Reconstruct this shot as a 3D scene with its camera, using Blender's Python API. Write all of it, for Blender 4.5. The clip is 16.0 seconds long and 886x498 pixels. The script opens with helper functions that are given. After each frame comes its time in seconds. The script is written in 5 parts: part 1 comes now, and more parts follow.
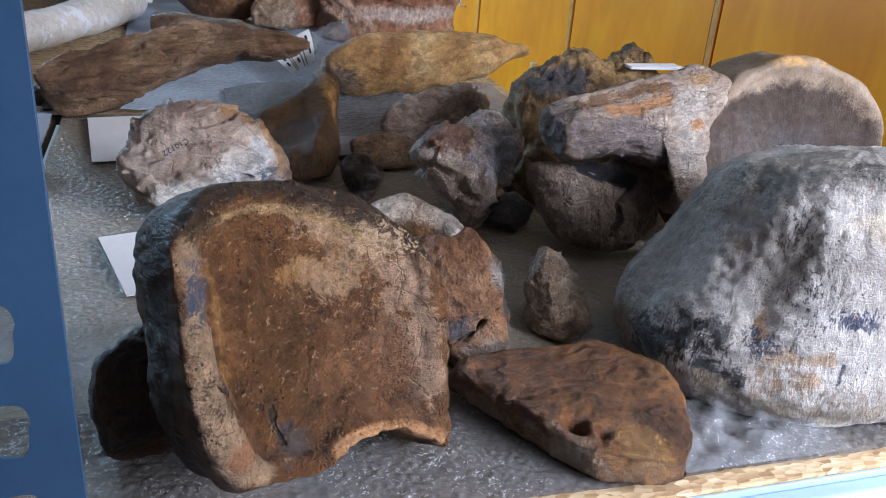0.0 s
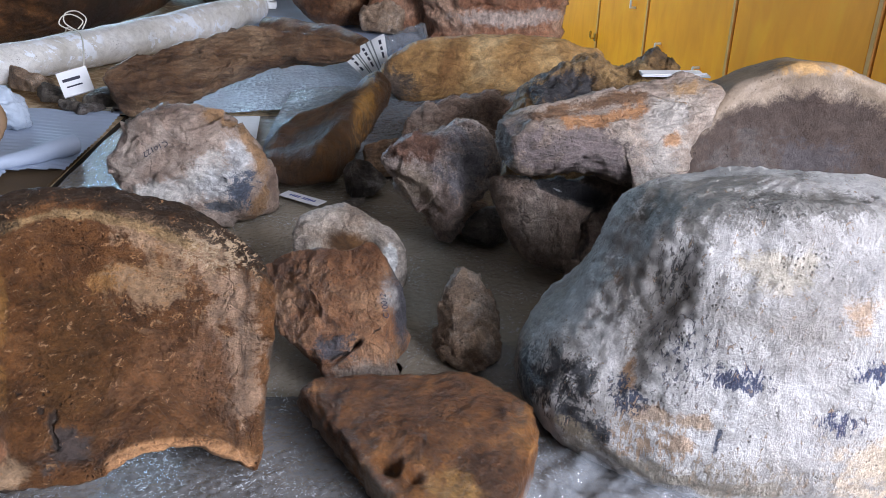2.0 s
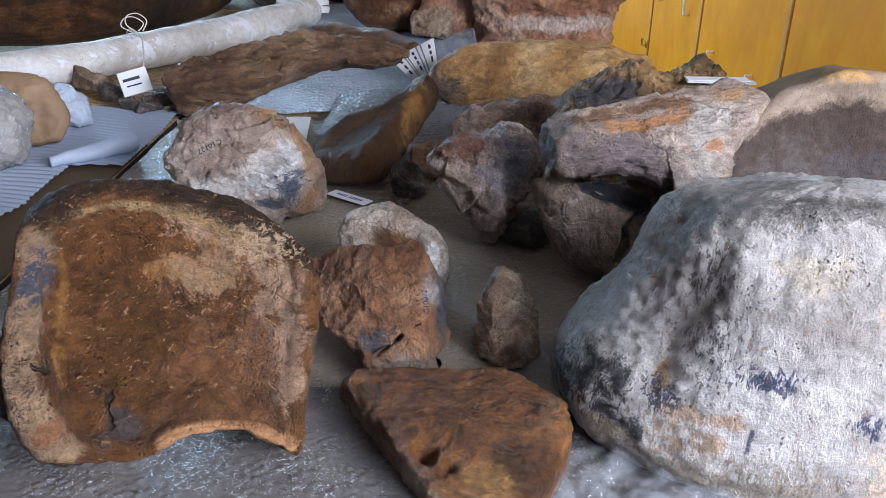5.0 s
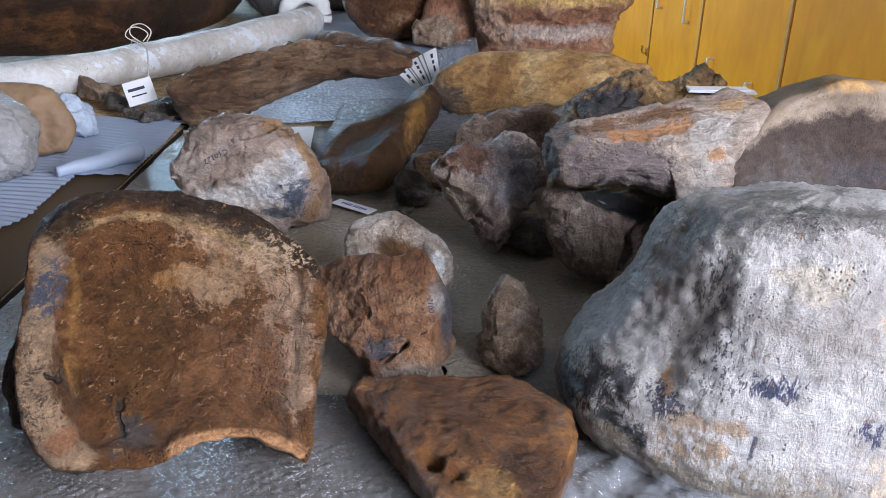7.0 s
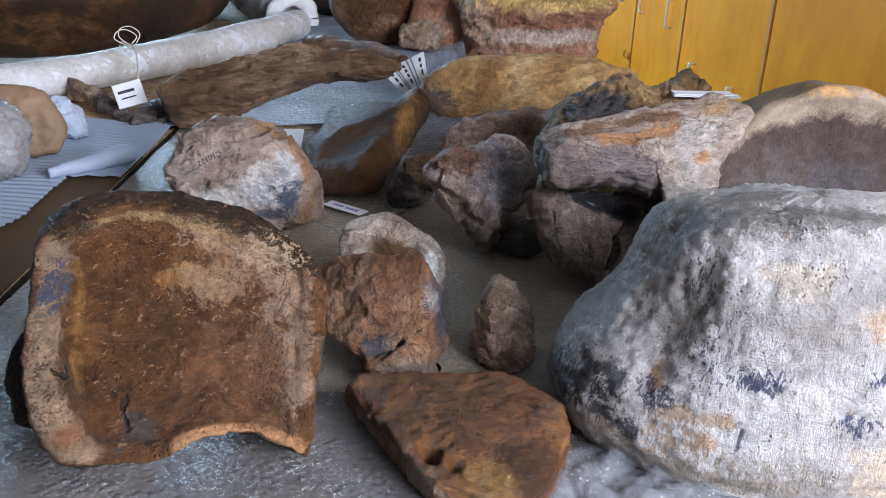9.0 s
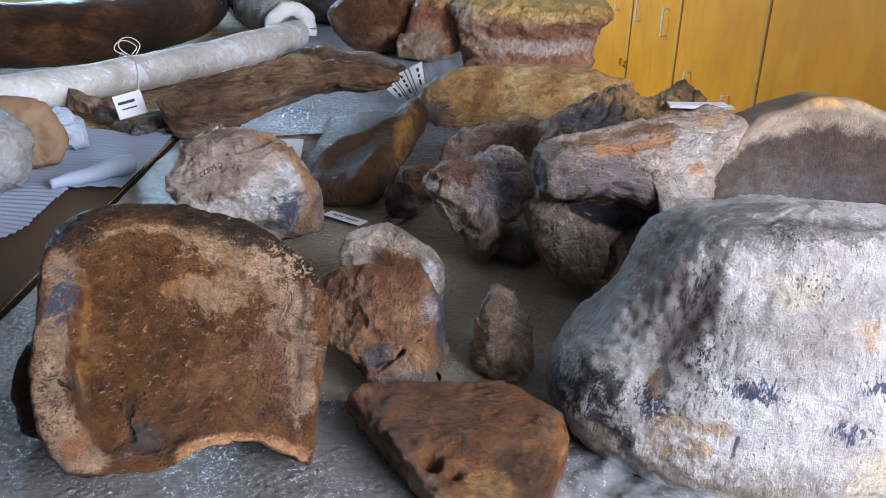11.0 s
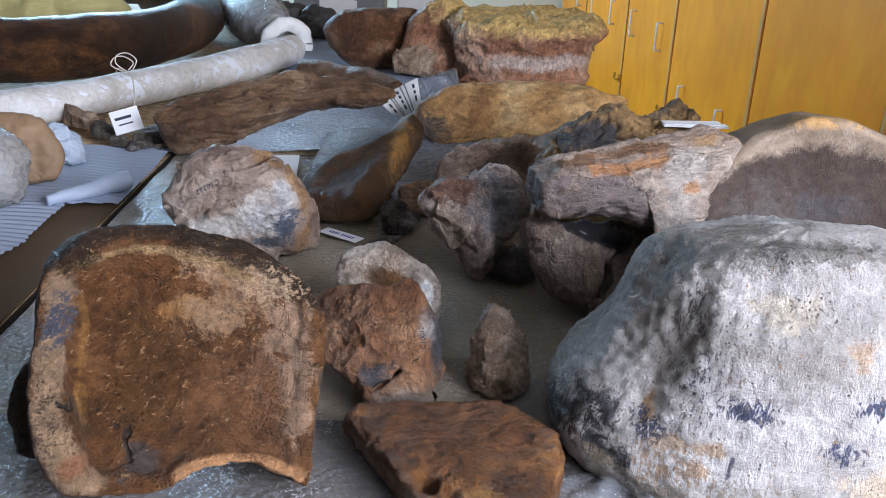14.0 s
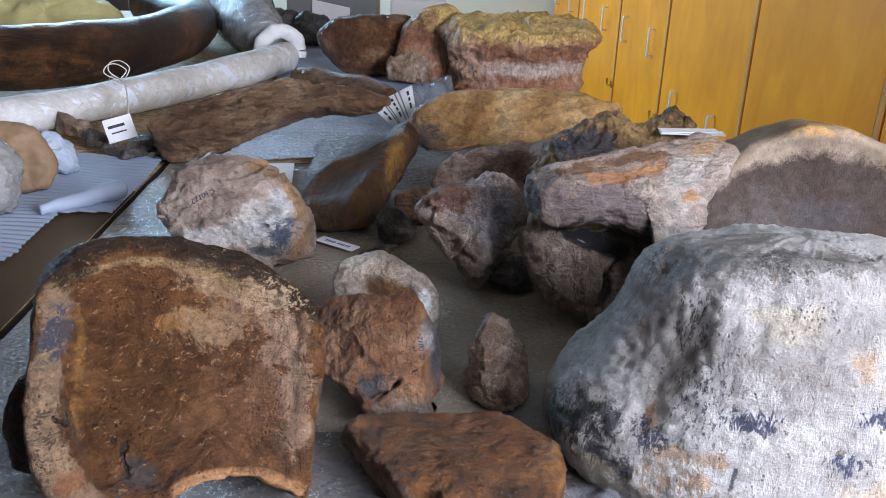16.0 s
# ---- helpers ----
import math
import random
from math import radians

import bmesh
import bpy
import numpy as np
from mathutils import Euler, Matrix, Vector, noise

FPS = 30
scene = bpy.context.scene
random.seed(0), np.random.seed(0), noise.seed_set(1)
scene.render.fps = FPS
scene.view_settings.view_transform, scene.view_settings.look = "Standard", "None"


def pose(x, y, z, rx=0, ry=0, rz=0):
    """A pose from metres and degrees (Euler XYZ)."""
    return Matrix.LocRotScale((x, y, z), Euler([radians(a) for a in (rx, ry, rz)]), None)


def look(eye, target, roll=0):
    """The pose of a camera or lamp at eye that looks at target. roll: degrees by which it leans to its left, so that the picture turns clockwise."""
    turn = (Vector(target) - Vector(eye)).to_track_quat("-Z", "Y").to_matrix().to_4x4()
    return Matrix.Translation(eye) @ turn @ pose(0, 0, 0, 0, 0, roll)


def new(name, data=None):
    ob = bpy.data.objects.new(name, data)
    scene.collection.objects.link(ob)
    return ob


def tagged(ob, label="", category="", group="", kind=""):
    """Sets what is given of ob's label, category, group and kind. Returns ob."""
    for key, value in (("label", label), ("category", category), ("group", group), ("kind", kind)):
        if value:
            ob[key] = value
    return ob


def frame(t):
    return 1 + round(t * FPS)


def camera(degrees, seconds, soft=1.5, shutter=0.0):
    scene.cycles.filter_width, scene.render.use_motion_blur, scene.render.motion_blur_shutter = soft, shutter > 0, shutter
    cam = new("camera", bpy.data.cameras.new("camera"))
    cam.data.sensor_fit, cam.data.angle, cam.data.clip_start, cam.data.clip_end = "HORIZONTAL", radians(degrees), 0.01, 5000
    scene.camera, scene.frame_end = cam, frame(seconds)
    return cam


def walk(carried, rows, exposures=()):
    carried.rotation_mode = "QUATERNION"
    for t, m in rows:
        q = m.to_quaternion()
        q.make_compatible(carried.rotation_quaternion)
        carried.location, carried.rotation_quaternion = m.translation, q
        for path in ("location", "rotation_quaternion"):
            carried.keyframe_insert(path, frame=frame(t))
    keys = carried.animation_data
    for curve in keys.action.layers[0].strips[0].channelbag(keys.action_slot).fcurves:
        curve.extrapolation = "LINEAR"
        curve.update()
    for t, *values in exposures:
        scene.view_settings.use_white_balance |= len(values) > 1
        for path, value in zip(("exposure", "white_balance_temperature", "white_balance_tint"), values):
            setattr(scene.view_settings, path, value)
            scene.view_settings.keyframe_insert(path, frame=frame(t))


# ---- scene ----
from mathutils.bvhtree import BVHTree

cam = camera(55.1, 16.0, soft=0.55)
PATH = [
    (0, (-0.164, -0.851, 0.474), (0.401, 0.875, -0.364), 4.6),
    (0.5, (-0.07, -0.824, 0.471), (0.335, 0.942, -0.377), 2.8),
    (1, (0.067, -0.853, 0.477), (0.314, 0.939, -0.376), 2.2),
    (1.5, (0.143, -0.856, 0.479), (0.296, 0.945, -0.378), 1.5),
    (2, (0.163, -0.853, 0.482), (0.247, 0.953, -0.373), 1.3),
    (2.5, (0.167, -0.855, 0.486), (0.2, 0.954, -0.365), 1.3),
    (3, (0.174, -0.848, 0.484), (0.177, 0.961, -0.369), 1.3),
    (3.5, (0.17, -0.844, 0.481), (0.158, 0.965, -0.372), 1.2),
    (4, (0.168, -0.854, 0.481), (0.149, 0.955, -0.372), 1.3),
    (6.5, (0.168, -0.886, 0.492), (0.134, 0.932, -0.34), 0.9),
    (7, (0.163, -0.884, 0.491), (0.136, 0.935, -0.34), 1.0),
    (7.5, (0.159, -0.886, 0.492), (0.142, 0.935, -0.336), 1.1),
    (8, (0.159, -0.887, 0.491), (0.159, 0.933, -0.337), 1.3),
    (8.5, (0.153, -0.896, 0.493), (0.164, 0.925, -0.333), 1.5),
    (11, (0.147, -0.915, 0.505), (0.169, 0.914, -0.303), 1.5),
    (11.5, (0.147, -0.917, 0.506), (0.167, 0.915, -0.297), 1.4),
    (12, (0.143, -0.913, 0.506), (0.168, 0.921, -0.291), 1.4),
    (12.5, (0.145, -0.903, 0.507), (0.174, 0.933, -0.287), 1.4),
    (13, (0.141, -0.906, 0.509), (0.174, 0.93, -0.282), 1.5),
    (13.5, (0.14, -0.912, 0.511), (0.173, 0.927, -0.276), 1.6),
    (14, (0.145, -0.916, 0.515), (0.179, 0.924, -0.268), 1.7),
    (14.5, (0.146, -0.915, 0.516), (0.189, 0.927, -0.262), 1.7),
    (15, (0.145, -0.912, 0.516), (0.188, 0.932, -0.258), 1.6),
    (15.5, (0.144, -0.905, 0.514), (0.19, 0.939, -0.259), 1.6),
    (16, (0.138, -0.909, 0.517), (0.19, 0.936, -0.254), 1.7),
]
walk(cam, [(t, look(eye, target, roll)) for t, eye, target, roll in PATH], [(0.0, 0.0), (1.2, -0.03), (16.0, -0.05)])

# ---- world, windows, exposure ----
world = bpy.data.worlds.new("sky")
scene.world = world
world.use_nodes = True
wn = world.node_tree
sky = wn.nodes.new("ShaderNodeTexSky")
sky.sky_type, sky.sun_disc = "NISHITA", False
sky.sun_elevation, sky.sun_rotation = radians(40), radians(70)
wn.links.new(sky.outputs[0], wn.nodes["Background"].inputs[0])
wn.nodes["Background"].inputs[1].default_value = 0.1


def window_light(name, place, target, w, h, power, colour):
    la = bpy.data.lights.new(name, "AREA")
    la.shape, la.size, la.size_y, la.energy, la.color = "RECTANGLE", w, h, power, colour
    ob = new(name, la)
    ob.matrix_world = look(place, target)
    return ob


window_light("window_light", (1.66, -1.65, 0.85), (0.0, -1.0, 0.25), 1.4, 1.15, 205, (0.79, 0.83, 0.975))
window_light("window_light", (-2.26, 5.0, 1.0), (0.0, 4.2, 0.3), 1.7, 1.0, 205, (0.46, 0.72, 1.0))


# ---- materials ----
class Net:
    """A small writer of node materials."""

    def __init__(self, name):
        self.m = bpy.data.materials.new(name)
        self.m.use_nodes = True
        self.t = self.m.node_tree
        self.bsdf = self.t.nodes["Principled BSDF"]
        self.pos = self.add("ShaderNodeNewGeometry").outputs["Position"]

    def add(self, kind, **sets):
        n = self.t.nodes.new(kind)
        for k, v in sets.items():
            n.inputs[k].default_value = v
        return n

    def link(self, a, b):
        self.t.links.new(a, b)

    def stretched(self, scale, turn=(0, 0, 0)):
        n = self.add("ShaderNodeMapping", Scale=scale, Rotation=[radians(a) for a in turn])
        self.link(self.pos, n.inputs["Vector"])
        return n.outputs[0]

    def noise(self, scale, detail=6, rough=0.6, distort=0.0, vec=None):
        n = self.add("ShaderNodeTexNoise", Scale=scale, Detail=detail, Roughness=rough, Distortion=distort)
        self.link(vec or self.pos, n.inputs["Vector"])
        return n.outputs["Fac"]

    def ridged(self, scale, detail=6, rough=0.5, vec=None):
        x = self.add("ShaderNodeTexNoise", Scale=scale, Detail=detail)
        x.noise_type = "RIDGED_MULTIFRACTAL"
        x.inputs["Roughness"].default_value = rough
        x.inputs["Offset"].default_value = 1.0
        x.inputs["Gain"].default_value = 2.0
        self.link(vec or self.pos, x.inputs["Vector"])
        return x.outputs[0]

    def math(self, op, a, b=0.0, c=0.0):
        n = self.t.nodes.new("ShaderNodeMath")
        n.operation = op
        for i, v in enumerate((a, b, c)):
            if isinstance(v, (int, float)):
                n.inputs[i].default_value = v
            else:
                self.link(v, n.inputs[i])
        return n.outputs[0]

    def step(self, x, lo, hi):
        n = self.add("ShaderNodeMapRange")
        n.interpolation_type = "SMOOTHSTEP"
        n.inputs["From Min"].default_value, n.inputs["From Max"].default_value = lo, hi
        self.link(x, n.inputs["Value"])
        return n.outputs[0]

    def ramp(self, x, stops):
        n = self.t.nodes.new("ShaderNodeValToRGB")
        e = n.color_ramp.elements
        while len(e) < len(stops):
            e.new(0.5)
        for el, (p, c) in zip(e, stops):
            el.position, el.color = p, (*c, 1)
        self.link(x, n.inputs[0])
        return n.outputs[0]

    def mix(self, fac, a, b, mode="MIX"):
        n = self.t.nodes.new("ShaderNodeMix")
        n.data_type, n.blend_type = "RGBA", mode
        for sock, v in ((n.inputs[0], fac), (n.inputs[6], a), (n.inputs[7], b)):
            if isinstance(v, (int, float)):
                sock.default_value = v
            elif isinstance(v, tuple):
                sock.default_value = (*v, 1)
            else:
                self.link(v, sock)
        return n.outputs[2]

    def away(self, centre, stretch=(1, 1, 1)):
        """Distance from a place, in metres."""
        sub = self.t.nodes.new("ShaderNodeVectorMath")
        sub.operation = "SUBTRACT"
        self.link(self.pos, sub.inputs[0])
        sub.inputs[1].default_value = centre
        mul = self.t.nodes.new("ShaderNodeVectorMath")
        mul.operation = "MULTIPLY"
        self.link(sub.outputs[0], mul.inputs[0])
        mul.inputs[1].default_value = [1 / s for s in stretch]
        length = self.t.nodes.new("ShaderNodeVectorMath")
        length.operation = "LENGTH"
        self.link(mul.outputs[0], length.inputs[0])
        return length.outputs["Value"]

    def vec(self, op, a, b=None, scale=None):
        n = self.t.nodes.new("ShaderNodeVectorMath")
        n.operation = op
        for sock, v in ((n.inputs[0], a), (n.inputs[1], b)):
            if isinstance(v, (tuple, list)):
                sock.default_value = v
            elif v is not None:
                self.link(v, sock)
        if scale is not None:
            self.link(scale, n.inputs["Scale"])
        return n.outputs["Value" if op in ("DOT_PRODUCT", "DISTANCE", "LENGTH") else "Vector"]

    def from_line(self, line, place):
        """Distance from a bent line, in metres."""
        best = None
        for a, b in zip(line, line[1:]):
            ab = [q - p for p, q in zip(a, b)]
            l2 = sum(c * c for c in ab)
            off = self.vec("SUBTRACT", place, tuple(a))
            t = self.math("MINIMUM", self.math("MAXIMUM", self.vec("DOT_PRODUCT", off, tuple(c / l2 for c in ab)), 0.0), 1.0)
            d = self.vec("DISTANCE", off, self.vec("SCALE", tuple(ab), None, t))
            best = d if best is None else self.math("MINIMUM", best, d)
        return best

    def done(self, colour, rough=0.6, bump=None, depth=0.001, strength=1.0, spec=0.5, metal=0.0):
        b = self.bsdf
        for sock, v in ((b.inputs["Base Color"], colour), (b.inputs["Roughness"], rough)):
            if isinstance(v, tuple):
                sock.default_value = (*v, 1)
            elif isinstance(v, (int, float)):
                sock.default_value = v
            else:
                self.link(v, sock)
        b.inputs["Specular IOR Level"].default_value, b.inputs["Metallic"].default_value = spec, metal
        if bump is not None:
            n = self.add("ShaderNodeBump", Strength=strength, Distance=depth)
            self.link(bump, n.inputs["Height"])
            self.link(n.outputs[0], b.inputs["Normal"])
        return self.m


def bone(name, dark, mid, light, size=9.0, grain=(1, 1, 1), turn=(0, 0, 0), stains=(), rough=0.55, specks=None, dust=0.0, relief=0.0016, spec=0.5, cracks=(), crazed=0.35, mottle=0.5, patchy=0.55, lines=(), spots=()):
    """Fossil bone: mottled in three tones, with grain along one way, stains (place, reach, colour, raggedness), pits,
    cracks and specks. Some stains and lines hold painted shade.
    """
    n = Net(name)
    big = n.noise(size, 9, 0.66, 0.5)
    col = n.ramp(big, [(0.34, dark), (0.50, mid), (0.64, light)])
    streak = n.noise(75, 9, 0.72, 0.35, n.stretched(grain, turn))
    col = n.mix(mottle, col, n.ramp(streak, [(0.36, (0.36, 0.33, 0.31)), (0.50, (1.0, 0.98, 0.96)), (0.64, (1.30, 1.26, 1.20))]), "MULTIPLY")
    fine = n.noise(430, 6, 0.7)
    col = n.mix(mottle, col, n.ramp(fine, [(0.36, (0.40, 0.37, 0.35)), (0.62, (1.35, 1.32, 1.28))]), "MULTIPLY")
    patch = n.noise(48, 10, 0.72, 0.9)
    col = n.mix(patchy, col, n.ramp(patch, [(0.40, (0.42, 0.38, 0.36)), (0.47, (0.85, 0.82, 0.80)), (0.53, (1.06, 1.04, 1.02)), (0.60, (1.45, 1.42, 1.38))]), "MULTIPLY")
    ragged = n.math("ADD", n.math("MULTIPLY", n.noise(30, 8, 0.7, 0.6), 0.75), n.math("MULTIPLY", fine, 0.25))
    crease = n.step(n.ridged(24, 7, 0.55, n.stretched(grain, turn)), 0.9, 2.1)
    col = n.mix(n.math("MULTIPLY", crease, crazed * 1.2), col, n.mix(1.0, col, (0.38, 0.34, 0.32), "MULTIPLY"))
    marks = [(n.math("DIVIDE", n.from_line(line, n.pos), width), colour, edge) for line, width, colour, edge in lines]
    marks += [(n.away(place, reach), colour, edge) for place, reach, colour, edge in stains]
    for far, colour, edge in marks:
        d = n.math("ADD", far, n.math("MULTIPLY", n.math("SUBTRACT", ragged, 0.5), edge * 2.2))
        inside = n.math("MULTIPLY", n.math("SUBTRACT", 1.0, n.step(d, 0.88 if edge < 0.6 else 0.5, 1.05)), 0.95)
        tone = n.mix(0.5, colour, n.ramp(streak, [(0.36, (0.45, 0.45, 0.45)), (0.64, (1.45, 1.45, 1.45))]), "MULTIPLY")
        tone = n.mix(patchy, tone, n.ramp(patch, [(0.40, (0.5, 0.48, 0.47)), (0.60, (1.45, 1.43, 1.4))]), "MULTIPLY")
        col = n.mix(inside, col, n.mix(0.4, tone, n.ramp(fine, [(0.38, (0.5, 0.5, 0.5)), (0.62, (1.35, 1.35, 1.35))]), "MULTIPLY"))
    if specks:
        colour, scale, lo, hi = specks
        s = n.noise(scale, 7, 0.72, 0.4, n.stretched(grain, turn))
        s = n.math("MULTIPLY", n.step(s, lo, hi), n.step(n.noise(size * 1.3, 3), 0.42, 0.6))
        col = n.mix(s, col, colour)
    if spots:
        grit = n.noise(135, 8, 0.75, 0.5, n.stretched(grain, turn))
        for place, reach, colour, much in spots:
            inside = n.math("SUBTRACT", 1.0, n.step(n.away(place, reach), 0.2, 1.3))
            col = n.mix(n.step(n.math("ADD", grit, n.math("MULTIPLY", inside, 0.16 * much)), 0.60, 0.635), col, colour)
    if dust:
        col = n.mix(n.math("MULTIPLY", n.step(n.noise(22, 8, 0.75), 0.48, 0.66), dust), col, (0.52, 0.48, 0.44))
    # pits and a net of hairline cracks, stronger in some areas than in others
    pit = n.add("ShaderNodeTexVoronoi", Scale=230.0)
    n.link(n.pos, pit.inputs["Vector"])
    hole = n.math("MULTIPLY", n.math("SUBTRACT", 1.0, n.step(pit.outputs["Distance"], 0.12, 0.34)), n.step(n.noise(26, 5, 0.7), 0.52, 0.64))
    wob = n.add("ShaderNodeTexNoise", Scale=28.0, Detail=5.0)
    n.link(n.pos, wob.inputs["Vector"])
    bent = n.t.nodes.new("ShaderNodeVectorMath")
    bent.operation = "MULTIPLY_ADD"
    n.link(wob.outputs["Color"], bent.inputs[0])
    bent.inputs[1].default_value = (0.035, 0.035, 0.035)
    n.link(n.pos, bent.inputs[2])
    net = n.add("ShaderNodeTexVoronoi", Scale=17.0)
    net.feature = "DISTANCE_TO_EDGE"
    n.link(bent.outputs[0], net.inputs["Vector"])
    hair = n.math("MULTIPLY", n.math("SUBTRACT", 1.0, n.step(net.outputs["Distance"], 0.0, 0.016)), n.math("MULTIPLY", n.step(n.noise(11, 4), 0.5, 0.62), crazed))
    gap = n.math("MAXIMUM", n.math("MULTIPLY", hole, 0.7), hair)
    for a, b, width in cracks:
        flat_y = (1.0, 0.3, 1.0)
        ab = [(q - p) * k for p, q, k in zip(a, b, flat_y)]
        l2 = sum(c * c for c in ab)
        sub = n.t.nodes.new("ShaderNodeVectorMath")
        sub.operation = "SUBTRACT"
        n.link(bent.outputs[0], sub.inputs[0])
        sub.inputs[1].default_value = [p + 0.0175 for p in a]
        pressed = n.t.nodes.new("ShaderNodeVectorMath")
        pressed.operation = "MULTIPLY"
        n.link(sub.outputs[0], pressed.inputs[0])
        pressed.inputs[1].default_value = flat_y
        sub = pressed
        dot = n.t.nodes.new("ShaderNodeVectorMath")
        dot.operation = "DOT_PRODUCT"
        n.link(sub.outputs[0], dot.inputs[0])
        dot.inputs[1].default_value = [c / l2 for c in ab]
        t = n.math("MINIMUM", n.math("MAXIMUM", dot.outputs["Value"], 0.0), 1.0)
        along = n.t.nodes.new("ShaderNodeVectorMath")
        along.operation = "SCALE"
        along.inputs[0].default_value = ab
        n.link(t, along.inputs["Scale"])
        dist = n.t.nodes.new("ShaderNodeVectorMath")
        dist.operation = "DISTANCE"
        n.link(sub.outputs[0], dist.inputs[0])
        n.link(along.outputs[0], dist.inputs[1])
        gap = n.math("MAXIMUM", gap, n.math("SUBTRACT", 1.0, n.step(dist.outputs["Value"], width * 0.5, width * 1.4)))
    col = n.mix(n.math("MULTIPLY", gap, 0.85), col, (0.02, 0.014, 0.011))
    h = n.math("ADD", n.math("MULTIPLY", streak, 0.9), n.math("ADD", n.math("MULTIPLY", fine, 0.35), n.math("MULTIPLY", ragged, 0.8)))
    h = n.math("ADD", n.math("MULTIPLY", patch, 0.6), h)
    h = n.math("SUBTRACT", h, n.math("MULTIPLY", crease, crazed * 1.3))
    h = n.math("SUBTRACT", h, n.math("MULTIPLY", gap, 0.8))
    r = n.math("ADD", rough - 0.28, n.math("MULTIPLY", n.math("ADD", fine, patch), 0.25))
    return n.done(col, r, h, relief * 5.0, 1.0, spec)


M = {}
M["shell"] = bone("brown_shell_bone", (0.062, 0.025, 0.007), (0.116, 0.047, 0.014), (0.20, 0.097, 0.04), 9, (1, 0.6, 1.6), rough=0.5, spec=0.4, mottle=0.5, patchy=0.5,
    cracks=[((-0.172, -0.335, 0.127), (-0.152, -0.325, 0.121), 0.0012), ((-0.152, -0.325, 0.121), (-0.133, -0.307, 0.104), 0.0013), ((-0.133, -0.307, 0.104), (-0.115, -0.30, 0.078), 0.0015), ((-0.115, -0.30, 0.078), (-0.098, -0.33, 0.042), 0.0022)],
    lines=[([(-0.02, -0.205, 0.155), (0.006, -0.202, 0.135), (0.024, -0.228, 0.107), (0.03, -0.26, 0.066)], 0.024, (0.31, 0.195, 0.125), 3.0), ([(-0.07, -0.195, 0.19), (-0.03, -0.188, 0.175), (0.0, -0.187, 0.16)], 0.018, (0.32, 0.20, 0.12), 3.2),
           ([(-0.06, -0.323, 0.05), (-0.03, -0.305, 0.047), (0.001, -0.292, 0.036), (0.03, -0.288, 0.02)], 0.010, (0.42, 0.215, 0.10), 1.2),
           # left flank: shade of the side turned from the window, painted near-black
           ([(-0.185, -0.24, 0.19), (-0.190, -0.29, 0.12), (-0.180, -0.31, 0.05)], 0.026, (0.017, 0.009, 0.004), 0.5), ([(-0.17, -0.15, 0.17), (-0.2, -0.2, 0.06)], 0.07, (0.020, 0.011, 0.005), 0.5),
           ([(-0.166, -0.262, 0.198), (-0.162, -0.292, 0.167), (-0.158, -0.328, 0.14), (-0.154, -0.348, 0.11), (-0.142, -0.358, 0.08), (-0.127, -0.357, 0.063)], 0.017, (0.27, 0.175, 0.105), 2.2),
           ([(-0.150, -0.255, 0.18), (-0.148, -0.274, 0.152), (-0.146, -0.30, 0.122), (-0.139, -0.316, 0.099)], 0.007, (0.20, 0.095, 0.026), 2.6),
           ([(-0.166, -0.258, 0.207), (-0.148, -0.232, 0.208), (-0.119, -0.214, 0.211), (-0.094, -0.201, 0.204), (-0.056, -0.192, 0.188), (-0.02, -0.187, 0.169)], 0.006, (0.30, 0.19, 0.09), 2.8),
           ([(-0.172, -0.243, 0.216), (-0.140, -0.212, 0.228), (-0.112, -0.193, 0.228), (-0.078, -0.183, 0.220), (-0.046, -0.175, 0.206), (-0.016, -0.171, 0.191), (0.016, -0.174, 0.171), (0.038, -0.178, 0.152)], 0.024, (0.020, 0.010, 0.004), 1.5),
           ([(0.052, -0.235, 0.09), (0.048, -0.262, 0.044)], 0.012, (0.05, 0.036, 0.026), 1.2)],
    stains=[((-0.10, -0.265, 0.105), (0.048, 0.10, 0.070), (0.075, 0.031, 0.008), 1.8), ((-0.075, -0.216, 0.150), (0.030, 0.04, 0.013), (0.30, 0.145, 0.045), 2.2),
            ((-0.055, -0.20, 0.135), (0.05, 0.04, 0.03), (0.26, 0.16, 0.09), 3.0), ((-0.02, -0.25, 0.08), (0.05, 0.05, 0.03), (0.21, 0.115, 0.07), 2.6), ((-0.098, -0.318, 0.056), (0.014, 0.03, 0.020), (0.06, 0.045, 0.04), 1.8), ((-0.03, -0.255, 0.075), (0.05, 0.05, 0.04), (0.13, 0.055, 0.02), 2.4), ((-0.137, -0.357, 0.078), (0.013, 0.03, 0.008), (0.22, 0.10, 0.05), 1.6)],
    spots=[((-0.162, -0.285, 0.175), (0.012, 0.04, 0.03), (0.05, 0.055, 0.075), 1.1), ((-0.155, -0.34, 0.11), (0.018, 0.04, 0.06), (0.07, 0.045, 0.03), 0.6), ((0.0, -0.19, 0.165), (0.05, 0.03, 0.025), (0.42, 0.30, 0.19), 0.8), ((-0.05, -0.20, 0.14), (0.07, 0.05, 0.06), (0.28, 0.15, 0.07), 0.35)])
# rear lobe: its shade is put into the colour
M["lobe"] = bone("shaded_brown_bone", (0.010, 0.006, 0.004), (0.030, 0.014, 0.007), (0.075, 0.032, 0.012), 12, rough=0.5)
